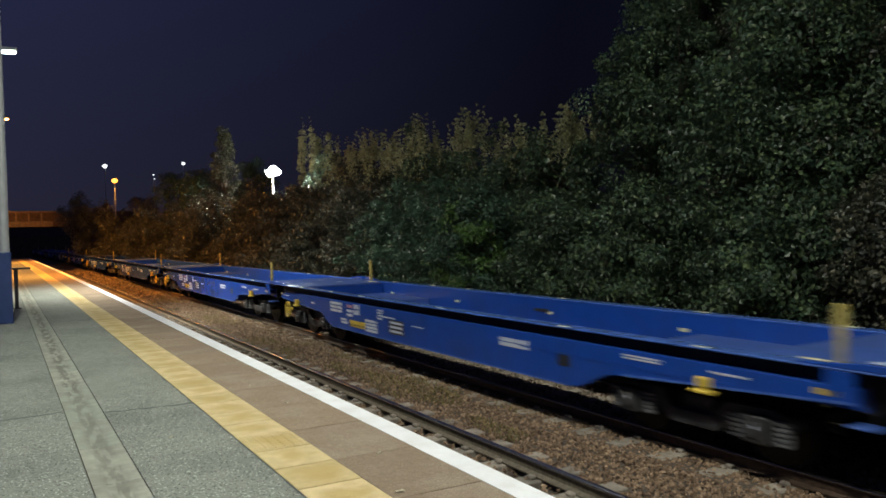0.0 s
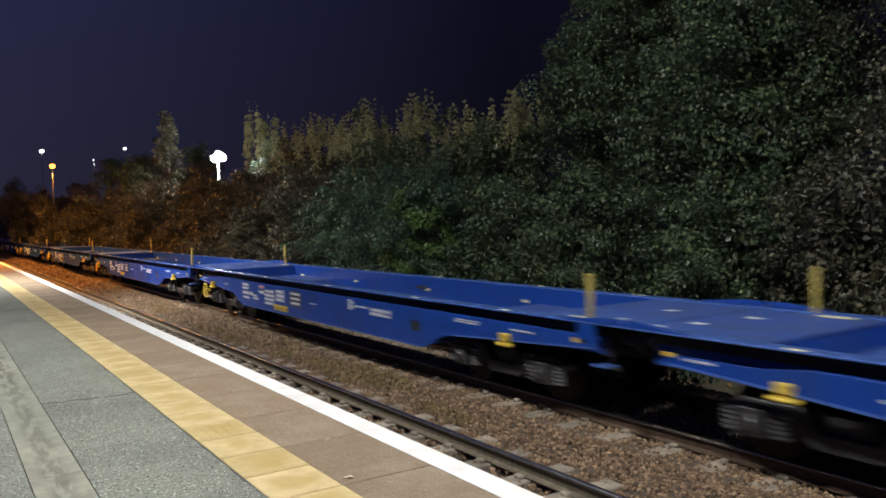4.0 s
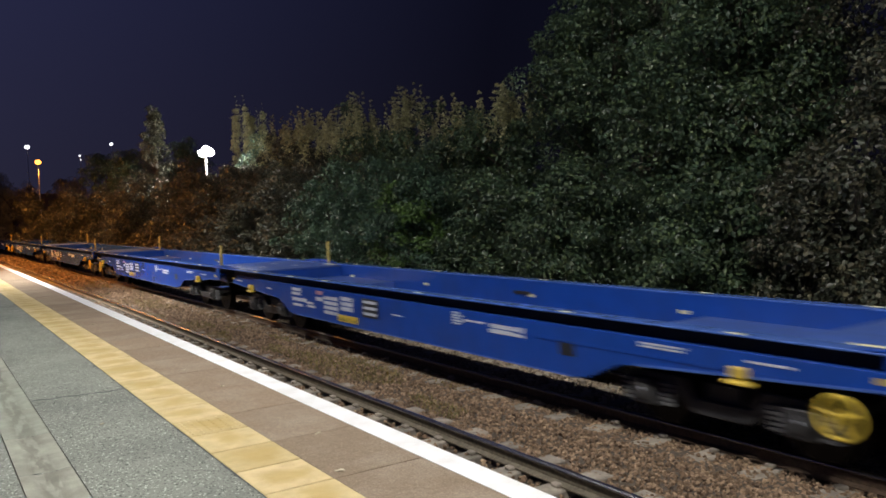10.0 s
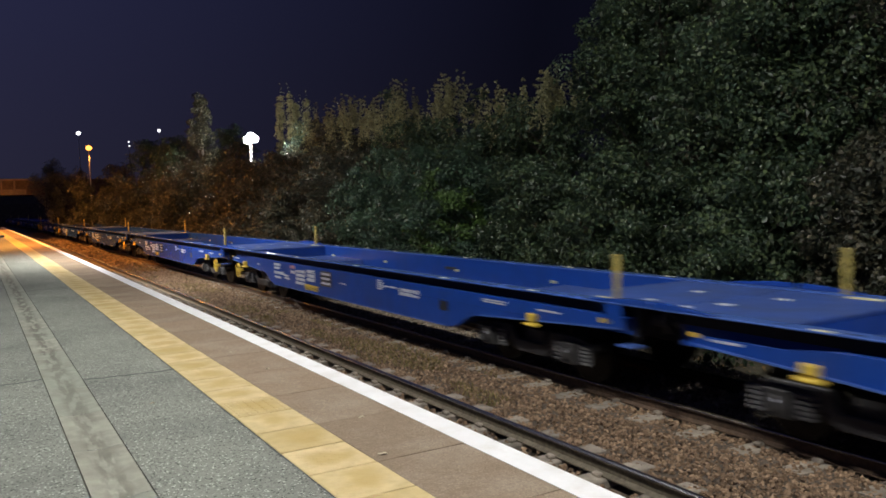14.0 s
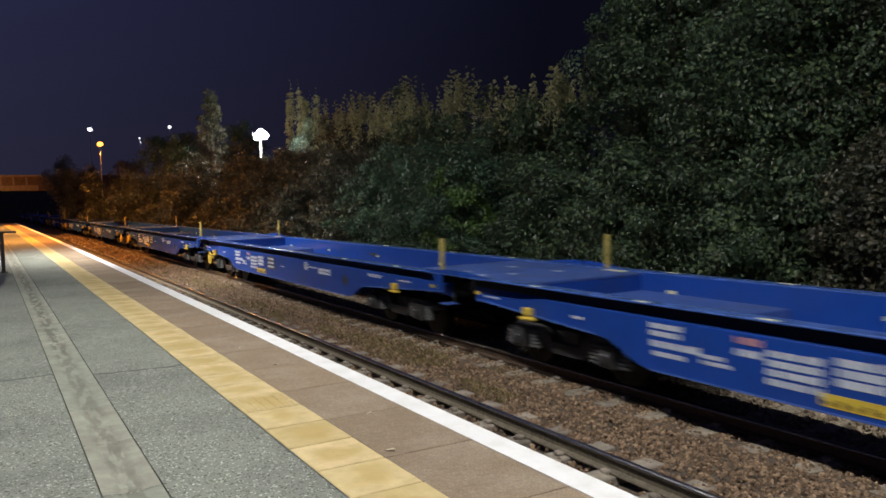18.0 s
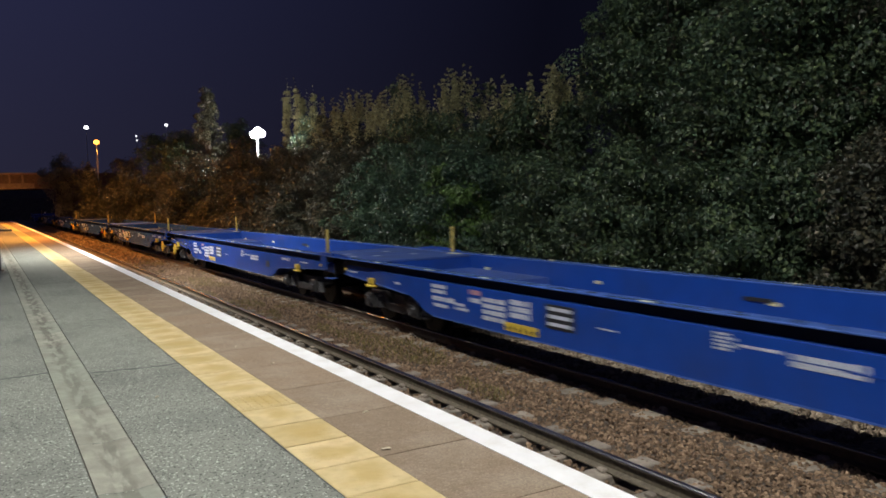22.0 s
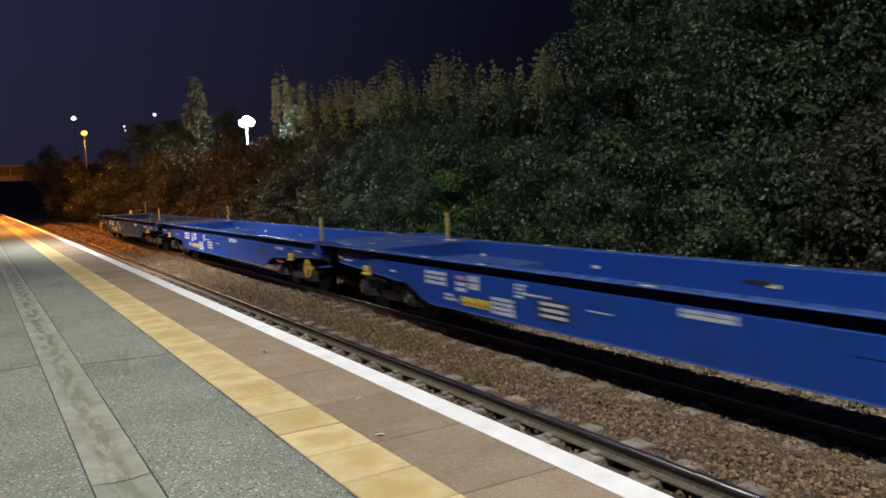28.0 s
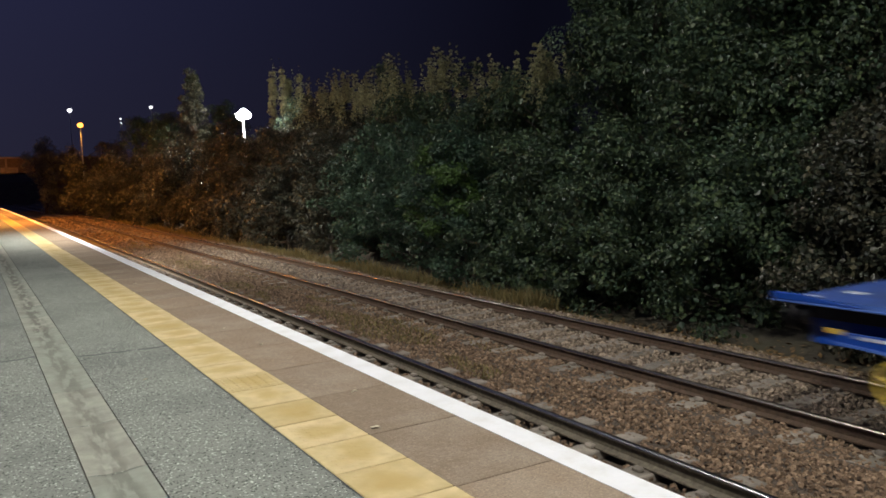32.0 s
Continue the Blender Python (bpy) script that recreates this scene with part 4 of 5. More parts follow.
def mark(parent, s0, s1, z0, z1, material, side=-1, name="marking", rows=1, gap=0.35, ragged=0):
    """Lettering too small to read: plain bars, a little proud of the side."""
    bm = BM()
    x = side * 1.3235
    rnd = random.Random(int(s0 * 100) + ragged)
    hgt = (z1 - z0) / (rows + (rows - 1) * gap)
    for r in range(rows):
        a = z0 + r * hgt * (1 + gap)
        e = s1 - (s1 - s0) * (rnd.uniform(0, 0.4) if ragged else 0)
        q = s0
        while q < e - 0.01:
            w = e - q if material in (M_YELLOW, M_BLACK) else min(e - q, rnd.uniform(0.03, 0.10))
            box(bm, x - 0.0025, x + 0.0025, -(q + w), -q, a, a + hgt * (1 if w == e - q else 0.86))
            q += w + (0.012 if rnd.random() < 0.8 else 0.035)
    ob = part(name, bm, material, parent)
    if name == "marking":
        tagged(ob, kind="stuff")
    return ob


def panel_lines(wagon, s0, s1, z0, side):
    """Dark figures on the yellow panel, too small to read."""
    bm = BM()
    k = 6
    for i in range(k):
        s = s0 + (s1 - s0) * (i + 0.5) / k
        box(bm, side * 1.3262, side * 1.3285, -s - 0.028, -s + 0.028, z0 + 0.015, z0 + 0.055 + 0.02 * (i % 2))
    tagged(part("panel_figures", bm, M_BLACK, wagon), kind="stuff")


def build_wagon(variant):
    wagon = thing("pocket_wagon", "blue steel intermodal pocket wagon with white stencilled markings, empty", "freight wagon", "wagons of the freight train")
    L = WAGON_L
    for side in (-1, 1):
        x0, x1 = (side * 1.32, side * 1.305)
        bm = BM()
        plate(bm, side_outline(1.03), x0, x1)
        panel = part("side_panel", soften(bm, 0.004), M_BLUE, wagon, "blue side panel with curved cut-outs over the bogies")
        # bottom flange of the panel
        bm = BM()
        box(bm, side * 1.325, side * 1.20, -(L - 3.9), -3.9, 0.435, 0.455)
        plate(bm, [(-2.95, 0.712), (-2.95, 0.735), (-0.34, 0.888), (-0.34, 0.865)], side * 1.335, side * 1.3215)
        plate(bm, [(-(L - 2.95), 0.712), (-(L - 2.95), 0.735), (-(L - 0.05), 0.908), (-(L - 0.05), 0.885)], side * 1.335, side * 1.3215)
        # the flange's highlight is put into its paler blue
        part("bottom_flange", bm, M_BLUE_HIGHLIGHT, wagon)
        bm = BM()
        box(bm, side * 1.33, side * 1.10, -L - 0.36, 0.26, 1.168, 1.19)
        # the rail's highlight is put into its paler blue
        part("top_rail", soften(bm, 0.006), M_BLUE_HIGHLIGHT, wagon, "blue top rail overhanging the side")
        bm = BM()
        box(bm, side * 1.305, side * 1.13, -L + 0.05, -1.9, 1.008, 1.028)
        part("ledge", bm, M_BLUE, wagon)
        # upright plate that closes the band at the front end, with a step plate below it
        bm = BM()
        box(bm, side * 1.326, side * 1.29, -(L - 0.06), -(L - 0.33), 0.90, 1.166)
        part("end_plate", soften(bm, 0.006), M_BLUE, wagon, "upright blue plate at the wagon end")
        bm = BM()
        box(bm, side * 1.345, side * 1.12, -(L + 0.12), -(L - 0.10), 0.685, 0.706)
        step = part("step_plate", soften(bm, 0.004), M_STEP, wagon, "pale blue step plate")
        bm = BM()
        box(bm, side * 1.16, side * 1.14, -(L + 0.05), -(L + 0.03), 0.706, 1.14)
        part("step_bracket", bm, M_BOGIE, step)
        # back of the recess: the top rail's shade is put into its black colour
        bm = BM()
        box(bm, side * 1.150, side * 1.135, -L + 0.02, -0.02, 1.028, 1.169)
        part("recess", bm, M_BLACK, wagon, "recess under the top rail, its shade painted black")
        # unseen ledge, widened to a narrow middle slot to shade the track below
        bm = BM()
        box(bm, side * 1.20, side * 0.155, -(L - 3.9), -3.9, 0.456, 0.476)
        part("wheel_ledge", bm, M_BLUE_DARK, wagon)
        bm = BM()
        box(bm, side * 1.135, side * 1.10, -L + 3.9, -3.9, 0.478, 1.169)
        box(bm, side * 1.135, side * 1.10, -3.9, -0.05, 0.80, 1.169)
        box(bm, side * 1.135, side * 1.10, -L + 0.05, -L + 3.9, 0.80, 1.169)
        part("inner_wall", bm, M_BLUE, wagon)
        # yellow patches on the rail and the inner wall
        for s in (1.75, 3.75, 5.4, 8.7, 12.0, 14.3):
            bm = BM()
            box(bm, side * 1.32, side * 1.25, -s - 0.09, -s + 0.09, 1.1905, 1.194)
            part("yellow_patch", bm, M_MARK_PALE, wagon)
        for s in (1.92, 5.22, 8.55, 11.8, 14.2):
            bm = BM()
            box(bm, side * 1.099, side * 1.092, -s - 0.08, -s + 0.08, 0.90, 0.95)
            part("yellow_patch", bm, M_MARK_PALE, wagon)
        bm = BM()
        box(bm, side * 1.098, side * 1.085, -8.55, -8.10, 0.93, 0.985)
        part("inner_slot", bm, M_BLACK, wagon)
        # bollards and step irons over the bogies
        for s in (1.70, L - 1.65):
            bm = BM()
            box(bm, side * 1.34, side * 1.43, -s - 0.07, -s + 0.07, 0.80, 0.90)
            box(bm, side * 1.34, side * 1.45, -s - 0.13, -s + 0.13, 0.735, 0.775)
            box(bm, side * 1.34, side * 1.42, -s - 0.05, -s + 0.05, 0.77, 0.81)
            part("rope_hook", soften(bm, 0.012), M_YELLOW, wagon, "yellow cast rope hook")
        # end lettering and the ledge line along the front part
        bm = BM()
        box(bm, side * 1.32, side * 1.328, -(L - 1.0), -(L - 5.0), 0.83, 0.845)
        part("side_rib", bm, M_BLUE, wagon)
        bm = BM()
        box(bm, side * 1.30, side * 1.326, -(L - 4.15), -(L - 3.90), 0.68, 0.85)
        part("access_hole", bm, M_BLACK, wagon, "dark square access hole")
        for s0, s1, z0, z1 in ((0.55, 0.95, 0.93, 0.96), (L - 1.6, L - 1.15, 0.94, 0.965), (L - 2.9, L - 2.3, 0.93, 0.985), (2.55, 2.75, 0.86, 0.90)):
            mark(wagon, s0, s1, z0, z1, M_MARK, side, rows=2 if z1 - z0 > 0.05 else 1)
        mark(wagon, L - 0.42, L - 0.20, 0.93, 0.985, M_YELLOW, side)
        mark(wagon, 0.30, 0.42, 0.95, 0.995, M_YELLOW, side)
        if variant == 0:
            mark(wagon, 3.90, 4.45, 0.84, 0.99, M_MARK, side, rows=2, gap=0.3, ragged=1)
            mark(wagon, 3.92, 4.60, 0.72, 0.80, M_MARK, side, rows=1)
            mark(wagon, 3.95, 4.45, 0.62, 0.68, M_MARK, side, rows=1, ragged=2)
            mark(wagon, 4.62, 5.05, 0.64, 0.75, M_MARK, side, rows=2, ragged=3)
            mark(wagon, 5.05, 5.35, 0.92, 1.0, M_MARK_PINK, side, rows=1)
            mark(wagon, 5.05, 5.35, 0.80, 0.88, M_MARK, side, rows=1)
            mark(wagon, 5.42, 5.98, 0.58, 0.92, M_MARK, side, rows=4, gap=0.25)
            mark(wagon, 6.12, 6.58, 0.70, 0.96, M_MARK, side, rows=3, gap=0.12)
            mark(wagon, 5.98, 6.74, 0.50, 0.62, M_YELLOW, side, name="yellow_panel")
            panel_lines(wagon, 5.98, 6.74, 0.50, side)
            mark(wagon, 6.92, 7.50, 0.66, 0.98, M_BLACK, side, name="black_panel")
            for z in (0.70, 0.80, 0.90):
                bm = BM()
                box(bm, side * 1.3262, side * 1.330, -7.44, -6.98, z, z + 0.045)
                part("marking", bm, M_MARK, wagon)
            mark(wagon, 7.95, 8.25, 0.78, 0.80, M_MARK, side)
            mark(wagon, 9.68, 9.95, 0.82, 1.0, M_MARK, side, rows=5, ragged=4)
            mark(wagon, 9.95, 10.42, 0.885, 0.915, M_MARK, side)
            mark(wagon, 10.55, 11.25, 0.79, 0.92, M_MARK, side, rows=2, gap=0.08)
        else:
            mark(wagon, 3.80, 4.45, 0.78, 1.0, M_MARK, side, rows=3, gap=0.25)
            mark(wagon, 4.40, 4.78, 0.57, 0.68, M_MARK, side, rows=2, ragged=1)
            mark(wagon, 4.74, 5.02, 0.74, 0.89, M_MARK, side, rows=2, gap=0.4)
            mark(wagon, 4.74, 5.02, 0.92, 0.99, M_MARK_PINK, side)
            mark(wagon, 5.10, 5.38, 0.80, 1.02, M_MARK, side, rows=2, gap=0.1)
            mark(wagon, 4.88, 5.66, 0.54, 0.67, M_YELLOW, side, name="yellow_panel")
            mark(wagon, 5.70, 6.24, 0.51, 0.76, M_MARK, side, rows=4, gap=0.2)
            mark(wagon, 6.28, 6.58, 0.80, 1.0, M_MARK, side, rows=4, ragged=2)
            mark(wagon, 6.50, 7.02, 0.855, 0.885, M_MARK, side)
            panel_lines(wagon, 4.88, 5.66, 0.54, side)
            mark(wagon, 6.78, 7.40, 0.58, 0.84, M_BLACK, side, name="black_panel")
            for z in (0.61, 0.69, 0.77):
                bm = BM()
                box(bm, side * 1.3262, side * 1.330, -7.36, -6.84, z, z + 0.04)
                part("marking", bm, M_MARK, wagon)
            mark(wagon, 7.75, 8.15, 0.79, 0.81, M_MARK, side)
    # decks, bulkheads and well floor
    for flip in (0, 1):
        def ys(a, b):
            return (-b, -a) if not flip else (-(L - a), -(L - b))
        bm = BM()
        y0, y1 = ys(-0.26 if not flip else -0.36, 1.30)
        box(bm, -1.10, 1.10, min(y0, y1), max(y0, y1), 1.135, 1.172)
        part("end_deck", soften(bm, 0.006), M_BLUE_DARK, wagon, "blue end deck over the coupling")
        for dx, ds, w in (((-0.92, -0.2, 0.13), (-0.45, -0.05, 0.16), (0.35, 0.10, 0.18)) if not flip else ((-0.75, 0.10, 0.12), (0.25, 0.22, 0.14))):
            bm = BM()
            y0, y1 = ys(ds, ds + w)
            box(bm, dx - 0.07, dx + 0.07, min(y0, y1), max(y0, y1), 1.1725, 1.176)
            part("deck_marking", bm, M_MARK, wagon)
        bm = BM()
        y0, y1 = ys(1.26, 1.30)
        box(bm, -1.10, 1.10, min(y0, y1), max(y0, y1), 0.84, 1.13)
        part("bulkhead", bm, M_BLUE, wagon)
        bm = BM()
        y0, y1 = ys(1.30, 3.90)
        box(bm, -1.10, 1.10, min(y0, y1), max(y0, y1), 0.86, 0.90)
        part("bogie_deck", bm, M_BLUE_DARK, wagon)
        bm = BM()
        y0, y1 = ys(3.86, 3.90)
        box(bm, -1.10, 1.10, min(y0, y1), max(y0, y1), 0.47, 0.86)
        part("well_end", bm, M_BLUE_DARK, wagon)
        bm = BM()
        y0, y1 = ys(0.0, 0.16)
        box(bm, -1.12, 1.12, min(y0, y1), max(y0, y1), 0.78, 1.13)
        part("headstock", soften(bm, 0.012), M_BOGIE, wagon, "dark headstock beam")
        sgn = 1 if not flip else -1
        ye = 0.0 if not flip else -L
        for side in (-1, 1):
            bm = BM()
            rod(bm, (side * 0.87, ye - sgn * 0.02, 0.98), (side * 0.87, ye + sgn * 0.22, 0.98), 0.085, 14)
            rod(bm, (side * 0.87, ye + sgn * 0.20, 0.98), (side * 0.87, ye + sgn * 0.30, 0.98), 0.06, 14)
            rod(bm, (side * 0.87, ye + sgn * 0.29, 0.98), (side * 0.87, ye + sgn * 0.325, 0.98), 0.15, 20)
            part("buffer", bm, M_BOGIE, wagon, "dark steel buffer")
        bm = BM()
        rod(bm, (0, ye - sgn * 0.05, 0.92), (0, ye + sgn * 0.32, 0.86), 0.045, 8)
        box(bm, -0.07, 0.07, min(ye, ye + sgn * 0.20), max(ye, ye + sgn * 0.20), 0.88, 1.0)
        part("coupling", bm, M_BOGIE, wagon)
        # raised corner lips
        for side in (-1, 1):
            bm = BM()
            a, b = (0.24, -0.55) if not flip else (-L - 0.34, -L + 0.6)
            plate(bm, [(a, 1.19), (b, 1.19), (b, 1.205), (a + (b - a) * 0.3, 1.255), (a, 1.255)], side * 1.33, side * 1.27)
            part("corner_plate", soften(bm, 0.006), M_BLUE, wagon)
        # yellow marker post, diagonally opposite at the two ends
        side, s = (1, 0.44) if not flip else (-1, L - 0.26)
        bm = BM()
        box(bm, side * 1.18 - 0.03, side * 1.18 + 0.03, -s - 0.028, -s + 0.028, 1.16, 1.45)
        post = part("end_post", soften(bm, 0.006), M_OCHRE, wagon, "yellow upright end post")
        bm = BM()
        box(bm, side * 1.18 - 0.025, side * 1.18 + 0.025, -s - 0.045, -s + 0.045, 1.44, 1.74)
        part("post_head", soften(bm, 0.012), M_OCHRE, post)
        bm = BM()
        box(bm, side * 1.30, side * 0.95, -s - 0.55 if not flip else -s + 0.12, -s - 0.12 if not flip else -s + 0.55, 1.1735, 1.177)
        part("yellow_stripe", bm, M_MARK_PALE, wagon, "pale yellow painted stripe")
    # the well opens to the track by a slot between a few cross bearers
    for q in (5.6, 8.0, 10.4):
        bm = BM()
        box(bm, -1.12, 1.12, -q - 0.05, -q + 0.05, 0.455, 0.53)
        part("cross_bearer", soften(bm, 0.006), M_BLUE_DARK, wagon)
    bm = BM()
    box(bm, -0.25, 0.25, -3.86, -0.2, 0.60, 0.76)
    part("centre_sill", bm, M_BOGIE, wagon)
    bm = BM()
    box(bm, -0.25, 0.25, -L + 0.2, -L + 3.86, 0.60, 0.76)
    part("centre_sill", bm, M_BOGIE, wagon)
    build_bogie(wagon, 2.10)
    build_bogie(wagon, L - 2.10)
    return wagon


M_STEP = mat("pale_blue_step", (0.035, 0.08, 0.28), 0.5, var=0.15, scale=12)
M_OCHRE = mat("worn_ochre_paint", (0.40, 0.32, 0.08), 0.6, var=0.2, scale=12, dirt=(0.16, 0.14, 0.06), dirt_amount=0.7, dscale=9)
M_MARK_PALE = mat("pale_yellow_paint", (0.62, 0.60, 0.36), 0.55, var=0.1, scale=9)
TRAIN = (181.871 + 1.72, -11.4662, 0.01638, -6.87e-6)
REAR_WHEELS = {0, 5, 7, 8, 11, 13, 15, 16, 17, 18, 20, 21, 22}
FRONT_WHEELS = {1, 2, 3, 4, 6, 9, 10, 12, 14, 19}
RED_INDICATORS = {1, 2, 3, 22}
WAGONS = []


def train_y(t, n):
    q = t - 16
    return TRAIN[0] + TRAIN[1] * q + TRAIN[2] * q * q + TRAIN[3] * q ** 3 - n * PITCH


def build_train():
    first = {v: build_wagon(v) for v in (0, 1)}
    used = set()
    for n in range(24):
        v = 1 if n <= 3 or n >= 20 else 0
        if v not in used:
            w = first[v]
            used.add(v)
        else:
            w = None
        WAGONS.append([n, v, w])
    protos = {v: [w for n, q, w in WAGONS if q == v and w][0] for v in (0, 1)}
    for row in WAGONS:
        if row[2] is None:
            row[2] = copy_thing(protos[row[1]], Matrix())
    for n, v, w in WAGONS:
        if n in REAR_WHEELS:
            handwheel(w, 0.95, -1)
        if n in FRONT_WHEELS:
            handwheel(w, WAGON_L - 0.72, -1)
        if v == 1:
            s0, z0 = (10.87, 0.92) if n == 0 else (9.20, 0.915) if n < 4 else (10.55, 0.79)
            mark(w, s0, s0 + 0.70, z0, z0 + (0.10 if n < 4 else 0.13), M_MARK, -1, rows=2, gap=0.08)
        if n in RED_INDICATORS:
            bm = BM()
            box(bm, -1.27, -1.20, -(WAGON_L - 2.55), -(WAGON_L - 2.95), 0.60, 0.66)
            part("brake_indicator", bm, M_MARK_RED, w, "red painted brake indicator")
        w.matrix_basis = pose(FAR_C + bend(train_y(0, n)), train_y(0, n), RAIL_Z)
    # tail lamp on the end deck of the last wagon
    lampw = WAGONS[0][2]
    bm = BM()
    box(bm, 0.30, 0.46, -0.42, -0.24, 1.173, 1.20)
    rod(bm, (0.38, -0.33, 1.20), (0.38, -0.33, 1.36), 0.075, 16)
    rod(bm, (0.38, -0.33, 1.36), (0.38, -0.33, 1.40), 0.05, 16)
    part("tail_lamp", soften(bm, 0.006), M_LAMP_BODY, lampw, "white portable tail lamp")


M_LAMP_BODY = mat("white_lamp_body", (0.7, 0.7, 0.66), 0.5, var=0.05)


# ---- platform furniture ----
def lamp_post(x, y, height, glow_mat):
    post = thing("lamp_post", "white galvanised lamp post on the platform", "lamp post", "platform lamp posts", place=(x + bend(y), y, 0))
    bm = BM()
    rod(bm, (0, 0, 0), (0, 0, 1.34), 0.085, 16)
    rod(bm, (0, 0, 0), (0, 0, 0.04), 0.15, 16)
    part("base", soften(bm, 0.006), M_NAVY, post, "dark blue painted base")
    bm = BM()
    rod(bm, (0, 0, 1.335), (0, 0, height), 0.062, 14, 0.045)
    part("column", bm, M_POST, post)
    bm = BM()
    rod(bm, (0, 0, height - 0.05), (0.22, 0, height + 0.03), 0.028, 8)
    part("arm", bm, M_POST, post)
    bm = BM()
    box(bm, 0.12, 0.58, -0.16, 0.16, height + 0.0, height + 0.10)
    head = part("lamp_head", soften(bm, 0.03, 2), M_POST, post)
    bm = BM()
    box(bm, 0.16, 0.54, -0.12, 0.12, height - 0.055, height + 0.004)
    part("lamp_glass", soften(bm, 0.03, 2), glow_mat, head, "glowing lamp glass")
    return post


def build_platform_things():
    # the last post is unseen too; it carries the lamp added for the bridge
    for ly, lx, lc, lw, lh in PLATFORM_LAMPS:
        lamp_post(lx, ly, lh, M_GLOW_SODIUM if lc == SODIUM else M_GLOW_COOL)
    # a taller camera mast beside the lamp
    mast = thing("camera_mast", "tall pale grey mast with a dark blue base", "mast", place=(-0.02, 16.9, 0))
    bm = BM()
    box(bm, -0.13, 0.13, -0.13, 0.13, 0, 1.34)
    part("base_cabinet", soften(bm, 0.012), M_NAVY, mast, "dark blue base cabinet")
    bm = BM()
    rod(bm, (0.03, 0, 1.33), (0.03, 0, 7.2), 0.082, 18, 0.07)
    part("column", bm, M_POST, mast)
    bm = BM()
    rod(bm, (0.03, 0, 7.1), (0.03, 0, 7.35), 0.11, 16)
    part("camera_dome", soften(bm, 0.02), M_DARK, mast)
    bm = BM()
    box(bm, -0.20, -0.05, -0.06, 0.06, 1.85, 2.05)
    rod(bm, (-0.12, 0, 1.95), (0.03, 0, 1.95), 0.025, 8)
    part("bracket", soften(bm, 0.01), M_DARK, mast)
    sign = thing("sign_post", "dark blue signpost at the back of the platform", "signpost", place=(-0.20, 11.5, 0))
    bm = BM()
    rod(bm, (0, 0, 0), (0, 0, 2.6), 0.045, 12)
    part("pole", bm, M_NAVY, sign)
    bm = BM()
    box(bm, -0.90, 0.03, 0.05, 0.08, 1.95, 2.55)
    part("sign_board", soften(bm, 0.01), M_NAVY, sign)
    perch = thing("perch_seat", "dark metal perch seat with a flat top on the platform", "seat", place=(0.22, 20.5, 0))
    bm = BM()
    box(bm, -1.45, 0.30, -0.17, 0.17, 0.90, 0.945)
    part("seat", soften(bm, 0.012), M_DARK, perch)
    for x in (-1.25, 0.0):
        bm = BM()
        box(bm, x - 0.04, x + 0.04, -0.06, 0.06, 0.02, 0.90)
        part("leg", soften(bm, 0.01), M_DARK, perch)
        bm = BM()
        box(bm, x - 0.09, x + 0.09, -0.10, 0.10, 0.0, 0.022)
        part("foot_plate", bm, M_DARK, perch)


# ---- distance ----
def far_lamp(name, label, x, y, z, glow_mat, r, post=True, foot=-1.2):
    ob = thing(name, label, "street lamp", "distant lamps", place=(x, y, foot))
    h = z - foot
    bm = BM()
    rod(bm, (0, 0, 0), (0, 0, h - r * 0.4), 0.07, 10, 0.05)
    part("column", bm, M_POST, ob)
    bm = BM()
    box(bm, -r * 0.7, r * 0.7, -r * 0.2, r * 0.7, h + r * 0.75, h + r * 0.95)
    part("hood", soften(bm, 0.02), M_DARK, ob)
    # r counts in the glare round the lamp, so the glass is oversized
    bm = BM()
    bmesh.ops.create_icosphere(bm, subdivisions=2, radius=r)
    for v in bm.verts:
        v.co = Vector((v.co.x, v.co.y, v.co.z * 0.85 + h))
    part("lamp_glass", bm, glow_mat, ob, "glowing lamp glass")
    return ob


